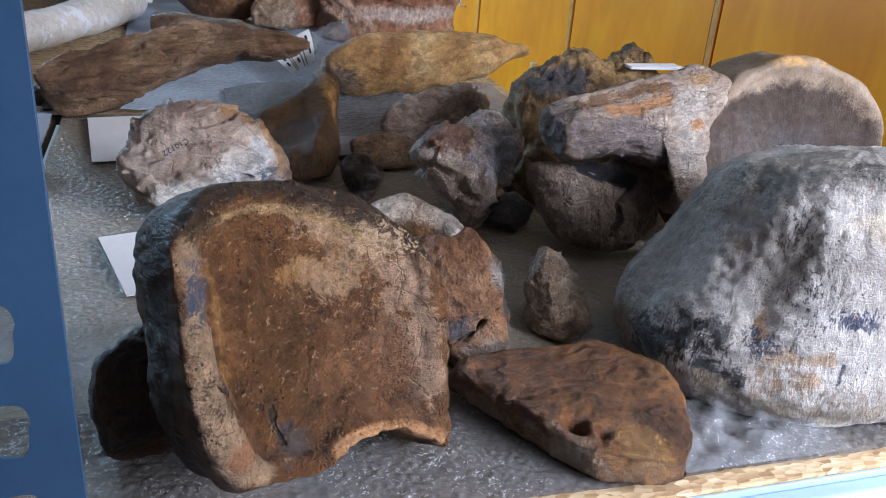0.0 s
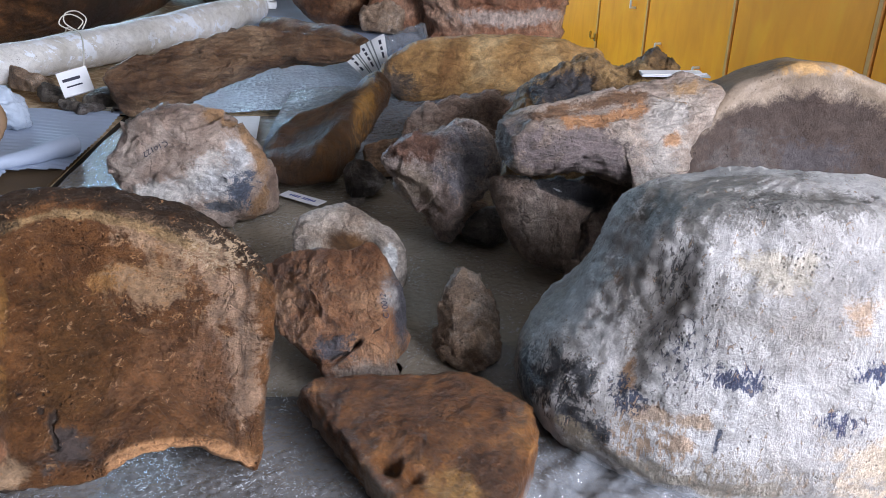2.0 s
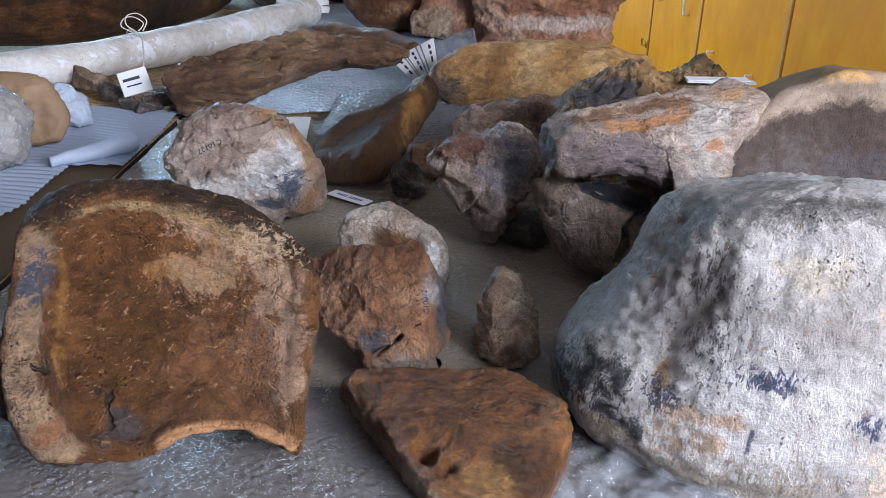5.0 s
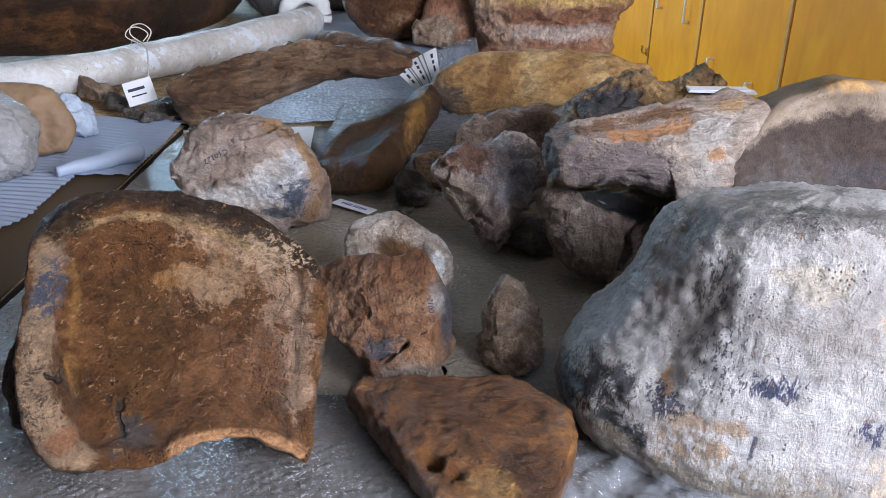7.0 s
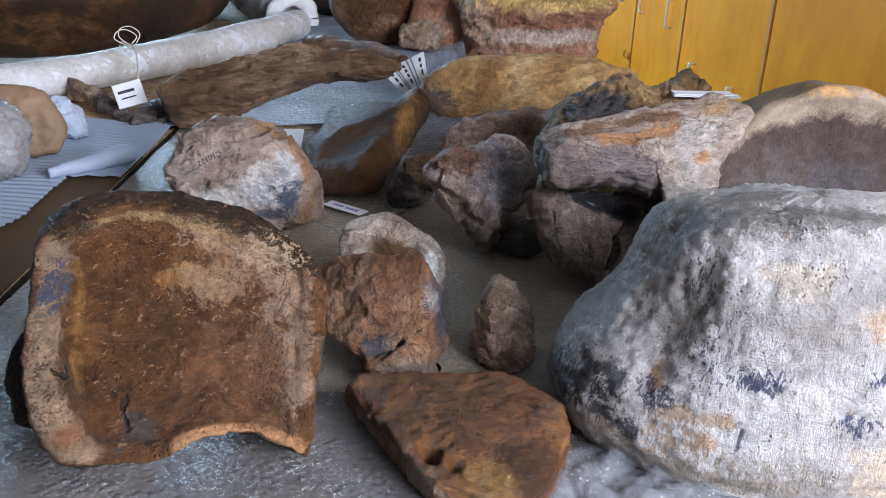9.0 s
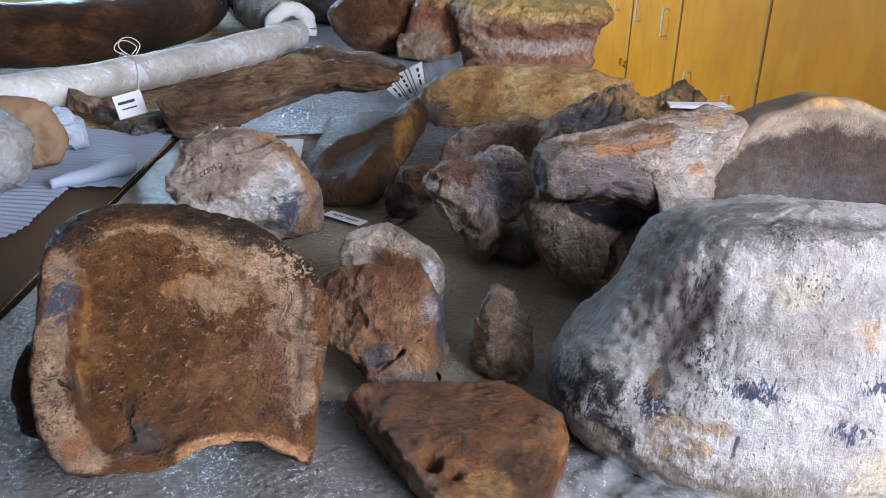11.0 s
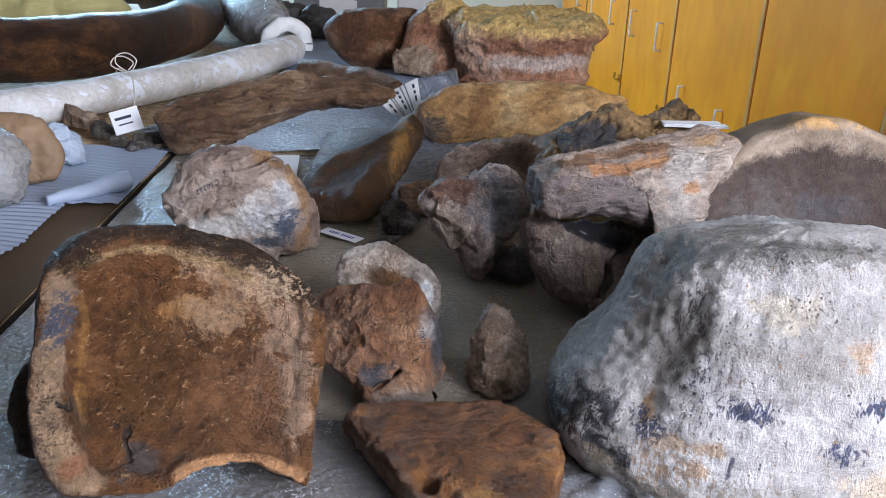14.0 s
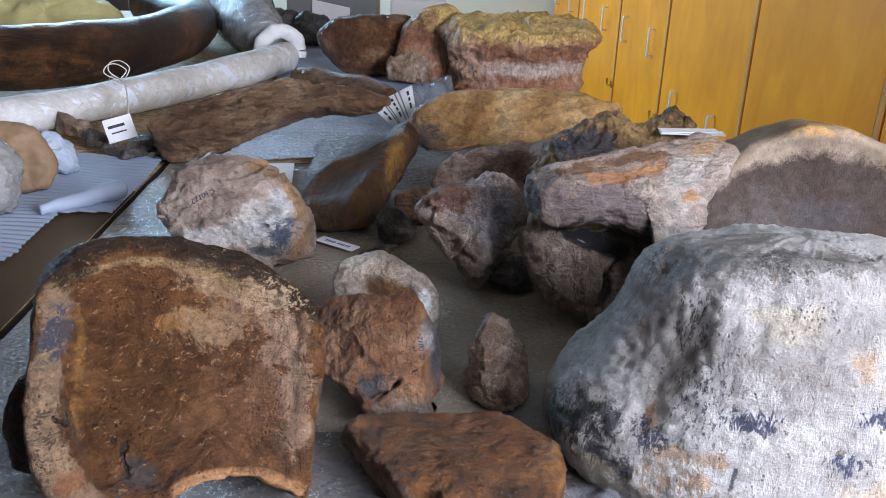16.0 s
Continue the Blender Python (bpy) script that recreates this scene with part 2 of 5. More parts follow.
M["slab"] = bone("brown_slab_bone", (0.040, 0.016, 0.005), (0.125, 0.050, 0.014), (0.27, 0.125, 0.04), 17, (0.9, 1.15, 1), (0, 0, -10), rough=0.42, spec=0.5, mottle=0.6, patchy=0.55, crazed=0.12,
    stains=[((0.115, -0.325, 0.010), (0.05, 0.05, 0.024), (0.34, 0.27, 0.21), 1.8), ((0.07, -0.25, 0.008), (0.05, 0.05, 0.02), (0.24, 0.17, 0.12), 1.8), ((0.20, -0.345, 0.03), (0.03, 0.03, 0.03), (0.30, 0.16, 0.05), 1.6)])
M["white"] = bone("pale_grey_bone", (0.33, 0.305, 0.285), (0.485, 0.465, 0.455), (0.63, 0.62, 0.625), 9, (1.6, 1.6, 0.6), rough=0.5, relief=0.0013, mottle=0.24, patchy=0.26, crazed=0.10,
    spots=[((0.422, -0.308, 0.114), (0.030, 0.03, 0.015), (0.035, 0.045, 0.10), 1.0), ((0.385, -0.285, 0.12), (0.036, 0.05, 0.05), (0.045, 0.05, 0.085), 0.5), ((0.497, -0.328, 0.084), (0.024, 0.03, 0.013), (0.04, 0.05, 0.11), 0.9), ((0.519, -0.316, 0.126), (0.024, 0.03, 0.014), (0.04, 0.05, 0.11), 0.9),
           ((0.345, -0.28, 0.075), (0.02, 0.03, 0.028), (0.03, 0.04, 0.075), 1.0), ((0.380, -0.250, 0.177), (0.026, 0.04, 0.045), (0.06, 0.056, 0.06), 0.55), ((0.45, -0.25, 0.235), (0.05, 0.03, 0.016), (0.08, 0.075, 0.07), 0.7), ((0.30, -0.24, 0.06), (0.05, 0.06, 0.04), (0.02, 0.024, 0.035), 0.7),
           ((0.42, -0.33, 0.03), (0.09, 0.05, 0.03), (0.30, 0.25, 0.20), 0.7), ((0.36, -0.30, 0.05), (0.05, 0.05, 0.03), (0.36, 0.25, 0.17), 0.8)],
    lines=[([(0.35, -0.12, 0.17), (0.315, -0.14, 0.10), (0.275, -0.16, 0.05)], 0.046, (0.34, 0.30, 0.265), 1.8), ([(0.278, -0.203, 0.056), (0.30, -0.24, 0.064), (0.315, -0.252, 0.072)], 0.025, (0.016, 0.019, 0.028), 2.2), ([(0.298, -0.262, 0.046), (0.325, -0.28, 0.043)], 0.013, (0.018, 0.022, 0.034), 2.4),
           ([(0.349, -0.211, 0.156), (0.355, -0.229, 0.138)], 0.010, (0.30, 0.155, 0.065), 1.6), ([(0.345, -0.235, 0.118), (0.352, -0.262, 0.10), (0.346, -0.275, 0.084)], 0.010, (0.30, 0.165, 0.08), 1.8),
           ([(0.405, -0.296, 0.128), (0.426, -0.305, 0.126), (0.451, -0.309, 0.132), (0.472, -0.312, 0.144), (0.474, -0.308, 0.156), (0.465, -0.307, 0.154)], 0.0042, (0.34, 0.19, 0.095), 1.2),
           # the last grey line here darkens the crest, as dimmer light from above would
           ([(0.351, -0.291, 0.071), (0.398, -0.314, 0.077)], 0.008, (0.46, 0.33, 0.23), 2.4), ([(0.409, -0.32, 0.072), (0.404, -0.324, 0.035)], 0.0028, (0.03, 0.04, 0.08), 1.8), ([(0.40, -0.24, 0.225), (0.44, -0.252, 0.235), (0.50, -0.25, 0.236)], 0.026, (0.20, 0.185, 0.17), 2.8),
           ([(0.30, -0.27, 0.022), (0.35, -0.305, 0.018), (0.45, -0.33, 0.015)], 0.014, (0.30, 0.26, 0.21), 2.4)],
    stains=[((0.300, -0.268, 0.036), (0.022, 0.03, 0.010), (0.34, 0.28, 0.20), 2.0), ((0.508, -0.301, 0.171), (0.018, 0.03, 0.018), (0.50, 0.35, 0.24), 2.4), ((0.382, -0.314, 0.053), (0.016, 0.03, 0.010), (0.45, 0.31, 0.21), 2.4),
            # the last grey patch here paints the top as less lit than the front
            ((0.449, -0.275, 0.195), (0.03, 0.03, 0.02), (0.50, 0.44, 0.36), 2.4), ((0.55, -0.33, 0.05), (0.07, 0.05, 0.04), (0.60, 0.48, 0.36), 2.4), ((0.42, -0.20, 0.22), (0.09, 0.05, 0.03), (0.24, 0.22, 0.20), 2.2)])
M["limb"] = bone("grey_brown_limb_bone", (0.22, 0.165, 0.135), (0.40, 0.315, 0.26), (0.60, 0.51, 0.44), 9, (0.5, 1.4, 1.4), rough=0.52, mottle=0.4, patchy=0.4,
    lines=[([(0.275, 0.085, 0.165), (0.36, 0.067, 0.172), (0.41, 0.065, 0.160)], 0.034, (0.21, 0.165, 0.16), 1.8), ([(0.30, 0.085, 0.207), (0.36, 0.095, 0.216), (0.43, 0.105, 0.228)], 0.013, (0.17, 0.085, 0.04), 1.6), ([(0.345, 0.078, 0.203), (0.39, 0.079, 0.206), (0.43, 0.09, 0.214)], 0.013, (0.42, 0.20, 0.085), 2.4),
           ([(0.47, 0.08, 0.215), (0.445, 0.06, 0.175), (0.446, 0.059, 0.125)], 0.030, (0.50, 0.445, 0.40), 2.6), ([(0.43, 0.07, 0.14), (0.435, 0.07, 0.09)], 0.018, (0.12, 0.08, 0.06), 1.6)],
    stains=[((0.464, 0.063, 0.187), (0.015, 0.03, 0.011), (0.45, 0.24, 0.12), 1.8), ((0.49, 0.08, 0.235), (0.05, 0.05, 0.012), (0.42, 0.25, 0.12), 2.2)])
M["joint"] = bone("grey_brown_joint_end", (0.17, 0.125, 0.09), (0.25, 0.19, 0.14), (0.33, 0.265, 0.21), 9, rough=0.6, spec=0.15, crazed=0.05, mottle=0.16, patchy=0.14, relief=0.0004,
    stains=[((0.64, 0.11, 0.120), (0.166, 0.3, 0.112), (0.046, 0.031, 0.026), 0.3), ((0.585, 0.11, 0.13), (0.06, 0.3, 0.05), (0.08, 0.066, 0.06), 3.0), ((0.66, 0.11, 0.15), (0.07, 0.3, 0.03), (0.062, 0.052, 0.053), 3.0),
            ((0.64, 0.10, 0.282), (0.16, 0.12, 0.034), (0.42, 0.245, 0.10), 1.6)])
M["half"] = bone("grey_half_bone", (0.17, 0.125, 0.10), (0.31, 0.235, 0.19), (0.46, 0.38, 0.33), 11, (1.3, 1, 0.6), (0, 30, 0), rough=0.6, mottle=0.45, patchy=0.4,
    cracks=[((0.405, 0.082, 0.112), (0.378, 0.066, 0.080), 0.003), ((0.378, 0.066, 0.080), (0.364, 0.055, 0.035), 0.004)],
    # first line: dark of the hollow opening, painted near-black over the groove
    lines=[([(0.318, 0.112, 0.12), (0.345, 0.10, 0.116), (0.371, 0.09, 0.108), (0.392, 0.09, 0.10)], 0.020, (0.010, 0.013, 0.020), 0.7), ([(0.42, 0.08, 0.09), (0.40, 0.07, 0.05)], 0.026, (0.16, 0.11, 0.085), 1.4), ([(0.34, 0.10, 0.112), (0.36, 0.09, 0.106), (0.375, 0.088, 0.108)], 0.0022, (0.42, 0.44, 0.46), 2.6)])
M["vert"] = bone("brown_grey_vertebra", (0.32, 0.23, 0.20), (0.55, 0.45, 0.41), (0.78, 0.71, 0.69), 14, (1.2, 1.2, 0.8), rough=0.55,
    stains=[((0.17, 0.16, 0.09), (0.04, 0.06, 0.03), (0.38, 0.29, 0.22), 1.6), ((0.235, 0.15, 0.13), (0.045, 0.08, 0.05), (0.33, 0.31, 0.34), 2.2), ((0.17, 0.2, 0.135), (0.06, 0.08, 0.02), (0.20, 0.095, 0.06), 1.6)])
M["chunk"] = bone("rusty_brown_bone", (0.075, 0.030, 0.012), (0.20, 0.090, 0.040), (0.36, 0.21, 0.12), 11, (1.3, 0.5, 1.0), (0, 0, 25), rough=0.5,
    cracks=[((0.086, -0.152, 0.03), (0.125, -0.136, 0.048), 0.0016), ((0.125, -0.136, 0.048), (0.145, -0.130, 0.055), 0.0013), ((0.146, -0.14, 0.045), (0.152, -0.165, 0.014), 0.002)],
    stains=[((0.155, -0.085, 0.05), (0.02, 0.04, 0.05), (0.055, 0.055, 0.065), 1.2), ((0.095, -0.15, 0.042), (0.022, 0.03, 0.013), (0.05, 0.05, 0.06), 2.2),
            ((0.135, -0.16, 0.012), (0.055, 0.04, 0.026), (0.27, 0.215, 0.175), 1.2), ((0.142, -0.09, 0.06), (0.014, 0.03, 0.03), (0.36, 0.33, 0.31), 1.0)])
M["hollow"] = bone("pale_hollow_bone", (0.27, 0.20, 0.15), (0.46, 0.39, 0.33), (0.60, 0.54, 0.49), 13, rough=0.62,
    stains=[((0.095, 0.045, 0.058), (0.032, 0.03, 0.024), (0.17, 0.075, 0.022), 1.0), ((0.143, 0.035, 0.052), (0.010, 0.08, 0.015), (0.85, 0.85, 0.84), 0.55)])
M["rock"] = bone("brown_pink_bone", (0.26, 0.18, 0.14), (0.41, 0.315, 0.26), (0.56, 0.47, 0.41), 10, (0.8, 1, 1.3), (0, 20, 0), rough=0.5, mottle=0.35, patchy=0.4,
    lines=[([(-0.20, 0.235, 0.035), (-0.14, 0.237, 0.055), (-0.095, 0.24, 0.085)], 0.026, (0.66, 0.62, 0.58), 1.6), ([(-0.10, 0.24, 0.06), (-0.065, 0.245, 0.075), (-0.06, 0.255, 0.10)], 0.026, (0.64, 0.63, 0.63), 1.8),
           ([(-0.10, 0.30, 0.14), (-0.05, 0.28, 0.11), (-0.025, 0.27, 0.05), (-0.05, 0.25, 0.02)], 0.019, (0.33, 0.19, 0.095), 1.8), ([(-0.22, 0.34, 0.12), (-0.16, 0.34, 0.152), (-0.11, 0.33, 0.15)], 0.016, (0.36, 0.23, 0.11), 2.0), ([(-0.19, 0.25, 0.055), (-0.13, 0.245, 0.085)], 0.008, (0.25, 0.16, 0.11), 2.0)],
    stains=[((-0.066, 0.25, 0.060), (0.024, 0.05, 0.022), (0.085, 0.105, 0.15), 3.2), ((-0.085, 0.24, 0.030), (0.03, 0.05, 0.010), (0.10, 0.11, 0.13), 3.2)])
M["dark"] = bone("dark_polished_bone", (0.040, 0.017, 0.005), (0.085, 0.037, 0.009), (0.16, 0.075, 0.02), 8, (1.6, 0.4, 1), (0, 0, -12), rough=0.5, mottle=0.5,
    stains=[((0.088, 0.62, 0.07), (0.020, 0.2, 0.05), (0.34, 0.17, 0.04), 1.8), ((0.01, 0.28, 0.04), (0.05, 0.03, 0.02), (0.34, 0.21, 0.13), 1.6), ((0.02, 0.29, 0.012), (0.07, 0.05, 0.014), (0.06, 0.055, 0.06), 1.2)])
M["pebble"] = bone("tan_bone_piece", (0.30, 0.19, 0.12), (0.50, 0.37, 0.27), (0.68, 0.58, 0.50), 20, rough=0.6)
M["red"] = bone("reddish_bone", (0.24, 0.155, 0.12), (0.42, 0.30, 0.24), (0.58, 0.47, 0.40), 14, (0.6, 1.2, 1.4), rough=0.52)
M["blackish"] = bone("blackish_bone", (0.045, 0.040, 0.038), (0.15, 0.13, 0.12), (0.42, 0.41, 0.42), 22, (0.5, 1.2, 1.6), rough=0.42)
M["back"] = bone("dark_ochre_bone", (0.09, 0.055, 0.03), (0.33, 0.20, 0.085), (0.56, 0.38, 0.18), 13, rough=0.55,
    stains=[((0.38, 0.29, 0.180), (0.055, 0.08, 0.026), (0.07, 0.07, 0.082), 2.0)])
M["oval"] = bone("ochre_long_bone", (0.30, 0.15, 0.055), (0.56, 0.33, 0.13), (0.78, 0.56, 0.29), 7, (0.6, 1.2, 1.2), rough=0.5, mottle=0.3,
    stains=[((0.13, 0.8, 0.05), (0.07, 0.1, 0.05), (0.135, 0.10, 0.08), 1.6)])
M["long"] = bone("brown_long_bone", (0.070, 0.034, 0.016), (0.195, 0.108, 0.058), (0.36, 0.24, 0.15), 8, (0.5, 1.4, 1.4), (0, 0, 10), rough=0.45)
M["big_vert"] = bone("red_brown_vertebra", (0.30, 0.12, 0.065), (0.50, 0.25, 0.15), (0.72, 0.49, 0.36), 7, (1.5, 1.5, 0.5), rough=0.5,
    stains=[((0.42, 1.55, 0.200), (0.40, 0.5, 0.066), (0.86, 0.60, 0.22), 0.9), ((0.45, 1.45, 0.075), (0.20, 0.2, 0.026), (0.66, 0.53, 0.46), 1.8)])
M["tusk"] = bone("cream_tusk", (0.58, 0.56, 0.51), (0.74, 0.73, 0.71), (0.84, 0.85, 0.86), 7, (0.5, 1.5, 1.5), (0, 0, 45), rough=0.5, relief=0.0006, mottle=0.14, crazed=0.15, patchy=0.14, specks=((0.84, 0.88, 0.95), 22, 0.54, 0.57))
M["dark_tusk"] = bone("dark_brown_tusk", (0.020, 0.011, 0.007), (0.060, 0.028, 0.013), (0.19, 0.085, 0.03), 7, (0.4, 1.6, 1.6), (0, 0, 20), rough=0.4, specks=((0.4, 0.33, 0.25), 90, 0.68, 0.73))
M["grey_bits"] = bone("grey_chips", (0.06, 0.05, 0.045), (0.16, 0.14, 0.12), (0.34, 0.31, 0.28), 26, rough=0.5)


def plain(name, colour, rough=0.5, vary=0.25, scale=14.0, metal=0.0, depth=0.0004, fine=160.0, spec=0.5):
    n = Net(name)
    a = n.noise(scale, 6, 0.6)
    lo, hi = tuple(c * (1 - vary) for c in colour), tuple(min(1, c * (1 + vary)) for c in colour)
    f = n.noise(fine, 4, 0.6)
    col = n.mix(0.3, n.ramp(a, [(0.3, lo), (0.7, hi)]), n.ramp(f, [(0.3, lo), (0.7, hi)]))
    return n.done(col, n.math("ADD", rough - 0.1, n.math("MULTIPLY", a, 0.2)), f, depth, 0.6, spec, metal)


M["paper"] = plain("white_card", (0.78, 0.78, 0.80), 0.7, 0.06, 20)
M["ink"] = plain("dark_ink", (0.03, 0.03, 0.05), 0.6, 0.1)
M["blue_ink"] = plain("blue_print", (0.03, 0.06, 0.30), 0.5, 0.1)
M["blue_steel"] = plain("blue_painted_steel", (0.014, 0.040, 0.085), 0.42, 0.18, 9, depth=0.0002)
M["pale_steel"] = plain("pale_blue_painted_steel", (0.32, 0.46, 0.58), 0.35, 0.12, 9, depth=0.0002)
M["cardboard"] = plain("brown_cardboard", (0.085, 0.052, 0.024), 0.8, 0.18, 10)
# dark colour for the shade in the gaps between boards
M["gap_shade"] = plain("gap_shade_brown", (0.025, 0.018, 0.013), 0.8, 0.2, 14)
M["kraft"] = plain("brown_kraft_paper", (0.24, 0.15, 0.085), 0.7, 0.2, 14)
M["foam"] = plain("white_foam_sheet", (0.36, 0.42, 0.54), 0.6, 0.06, 25, fine=420, depth=0.0008)
M["twine"] = plain("cream_twine", (0.70, 0.66, 0.58), 0.8, 0.15, 90)
M["plaster"] = plain("white_plaster", (0.80, 0.80, 0.80), 0.8, 0.08, 30, depth=0.002)
M["plaster_wall"] = plain("cream_wall_paint", (0.74, 0.69, 0.56), 0.8, 0.06, 3)
# unseen walls and ceiling, kept dark so that less light bounces onto the shelf
M["fill_cut_wall"] = plain("fill_cutting_dark_wall", (0.07, 0.062, 0.055), 0.85, 0.1, 3)
M["ceiling"] = plain("fill_cutting_grey_ceiling", (0.30, 0.30, 0.30), 0.85, 0.04, 3)
M["floor"] = plain("grey_floor", (0.14, 0.13, 0.125), 0.5, 0.2, 5)
M["chrome"] = plain("bright_metal", (0.86, 0.86, 0.86), 0.35, 0.05, 30, metal=0.3, depth=0.0001)
M["brass"] = plain("brass", (0.75, 0.52, 0.16), 0.28, 0.1, 30, metal=1.0, depth=0.0001)
M["grey_plastic"] = plain("grey_plastic", (0.20, 0.21, 0.22), 0.45, 0.1, 8)
M["yellow_plastic"] = plain("yellow_plastic", (0.74, 0.66, 0.30), 0.4, 0.15, 12)
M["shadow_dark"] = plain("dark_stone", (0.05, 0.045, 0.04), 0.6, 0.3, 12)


def wood():
    n = Net("orange_varnished_wood")
    grain = n.noise(5, 6, 0.55, 1.5, n.stretched((1.4, 1.4, 0.5)))
    blotch = n.noise(2.2, 4, 0.5)
    col = n.ramp(grain, [(0.25, (0.84, 0.265, 0.004)), (0.52, (0.93, 0.318, 0.006)), (0.8, (0.96, 0.38, 0.010))])
    col = n.mix(0.35, col, n.ramp(blotch, [(0.35, (0.7, 0.62, 0.5)), (0.65, (1.15, 1.15, 1.1))]), "MULTIPLY")
    return n.done(col, 0.36, grain, 0.0003, 0.15, 0.3)


def particle_board():
    n = Net("particle_board")
    v = n.add("ShaderNodeTexVoronoi", Scale=190.0, Randomness=1.0)
    n.link(n.stretched((0.5, 1.0, 1.0), (0, 0, 30)), v.inputs["Vector"])
    col = n.ramp(v.outputs["Color"], [(0.1, (0.30, 0.18, 0.09)), (0.5, (0.52, 0.37, 0.21)), (0.9, (0.66, 0.52, 0.34))])
    return n.done(col, 0.75, v.outputs["Distance"], 0.0012, 0.7)


def film(name, tint, clear, rough=0.16, cells=110.0):
    """Clear wrapping plastic: partly see-through, glossy, with glints painted in as white flecks."""
    n = Net(name)
    big = n.noise(9, 6, 0.65, 0.6)
    col = n.ramp(big, [(0.3, tuple(c * 0.75 for c in tint)), (0.7, tuple(min(1, c * 1.2) for c in tint))])
    v = n.add("ShaderNodeTexVoronoi", Scale=cells)
    n.link(n.pos, v.inputs["Vector"])
    # pale flecks in the base colour stand for glints on the plastic
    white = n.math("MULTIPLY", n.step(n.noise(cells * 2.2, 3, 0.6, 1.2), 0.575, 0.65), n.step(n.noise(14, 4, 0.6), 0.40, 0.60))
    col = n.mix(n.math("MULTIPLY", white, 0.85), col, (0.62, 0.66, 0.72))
    relief = n.math("ADD", n.math("MULTIPLY", n.math("SUBTRACT", 1.0, v.outputs["Distance"]), 0.7), n.noise(150, 6, 0.7, 0.8))
    n.done(col, n.math("ADD", rough - 0.07, n.math("MULTIPLY", n.noise(40, 4), 0.2)), relief, 0.0035, 0.55, 0.6)
    see = n.t.nodes.new("ShaderNodeBsdfTransparent")
    mix = n.t.nodes.new("ShaderNodeMixShader")
    n.link(n.math("MULTIPLY", n.math("ADD", 0.5, n.math("MULTIPLY", n.step(big, 0.3, 0.7), 0.5)), clear), mix.inputs[0])
    n.link(n.bsdf.outputs[0], mix.inputs[1])
    n.link(see.outputs[0], mix.inputs[2])
    n.link(mix.outputs[0], n.t.nodes["Material Output"].inputs["Surface"])
    return n.m


M["wood"], M["board"] = wood(), particle_board()
M["trim"] = plain("pale_orange_wood_trim", (0.62, 0.30, 0.075), 0.35, 0.2, 12)
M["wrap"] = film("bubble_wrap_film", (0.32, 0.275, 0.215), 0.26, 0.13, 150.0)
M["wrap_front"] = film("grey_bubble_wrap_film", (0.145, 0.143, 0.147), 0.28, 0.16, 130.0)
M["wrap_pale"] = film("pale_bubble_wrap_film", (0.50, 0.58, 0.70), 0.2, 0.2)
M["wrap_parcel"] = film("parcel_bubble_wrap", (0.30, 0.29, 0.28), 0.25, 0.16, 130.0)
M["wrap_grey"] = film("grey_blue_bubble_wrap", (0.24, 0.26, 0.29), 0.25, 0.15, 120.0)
M["cling"] = film("clear_plastic_film", (0.30, 0.32, 0.35), 0.85, 0.08)


# ---- builders ----
def linked(name, me, mat, parent=None, label=""):
    me.materials.append(mat)
    ob = new(name, me)
    if parent:
        ob.parent = parent
    if label:
        ob["label"] = label
    return ob


def part(name, bm, mat, parent=None, label="", smooth=False):
    me = bpy.data.meshes.new(name)
    bm.to_mesh(me)
    bm.free()
    if smooth:
        me.polygons.foreach_set("use_smooth", [True] * len(me.polygons))
    return linked(name, me, mat, parent, label)


def empty(name, place=(0, 0, 0)):
    ob = new(name)
    ob.location = place
    ob.empty_display_size = 0.05
    return ob


def box(bm, x0, y0, z0, x1, y1, z1, bevel=0.0):
    m = Matrix.Translation(((x0 + x1) / 2, (y0 + y1) / 2, (z0 + z1) / 2)) @ Matrix.Diagonal((x1 - x0, y1 - y0, z1 - z0, 1))
    made = bmesh.ops.create_cube(bm, size=1, matrix=m)
    if bevel:
        edges = list({e for v in made["verts"] for e in v.link_edges})
        bmesh.ops.bevel(bm, geom=edges, offset=bevel, segments=2, affect="EDGES", profile=0.5)
    return bm


def boxed(name, dims, mat, parent=None, bevel=0.0, label=""):
    return part(name, box(bmesh.new(), *dims, bevel), mat, parent, label)


def ring_curve(points, count):
    """A closed smooth curve through control points, as count points."""
    p = np.array(points, float)
    k = len(p)
    out = []
    for s in np.arange(count) * k / count:
        i, t = int(s), s - int(s)
        a, b, c, d = p[(i - 1) % k], p[i % k], p[(i + 1) % k], p[(i + 2) % k]
        m1, m2 = (c - a) * 0.42, (d - b) * 0.42
        out.append((2 * t**3 - 3 * t**2 + 1) * b + (t**3 - 2 * t**2 + t) * m1 + (-2 * t**3 + 3 * t**2) * c + (t**3 - t**2) * m2)
    return np.array(out)


def line_curve(points, count):
    p = np.array(points, float)
    k = len(p) - 1
    out = []
    for s in np.linspace(0, k, count):
        i = min(int(s), k - 1)
        t = s - i
        a, b, c, d = p[max(i - 1, 0)], p[i], p[i + 1], p[min(i + 2, k)]
        m1, m2 = (c - a) / 2, (d - b) / 2
        out.append((2 * t**3 - 3 * t**2 + 1) * b + (t**3 - 2 * t**2 + t) * m1 + (-2 * t**3 + 3 * t**2) * c + (t**3 - t**2) * m2)
    return np.array(out)


def grid_faces(rows, seg):
    f = []
    for i in range(rows - 1):
        a = i * seg
        f += [(a + j, a + (j + 1) % seg, a + seg + (j + 1) % seg, a + seg + j) for j in range(seg)]
    return f


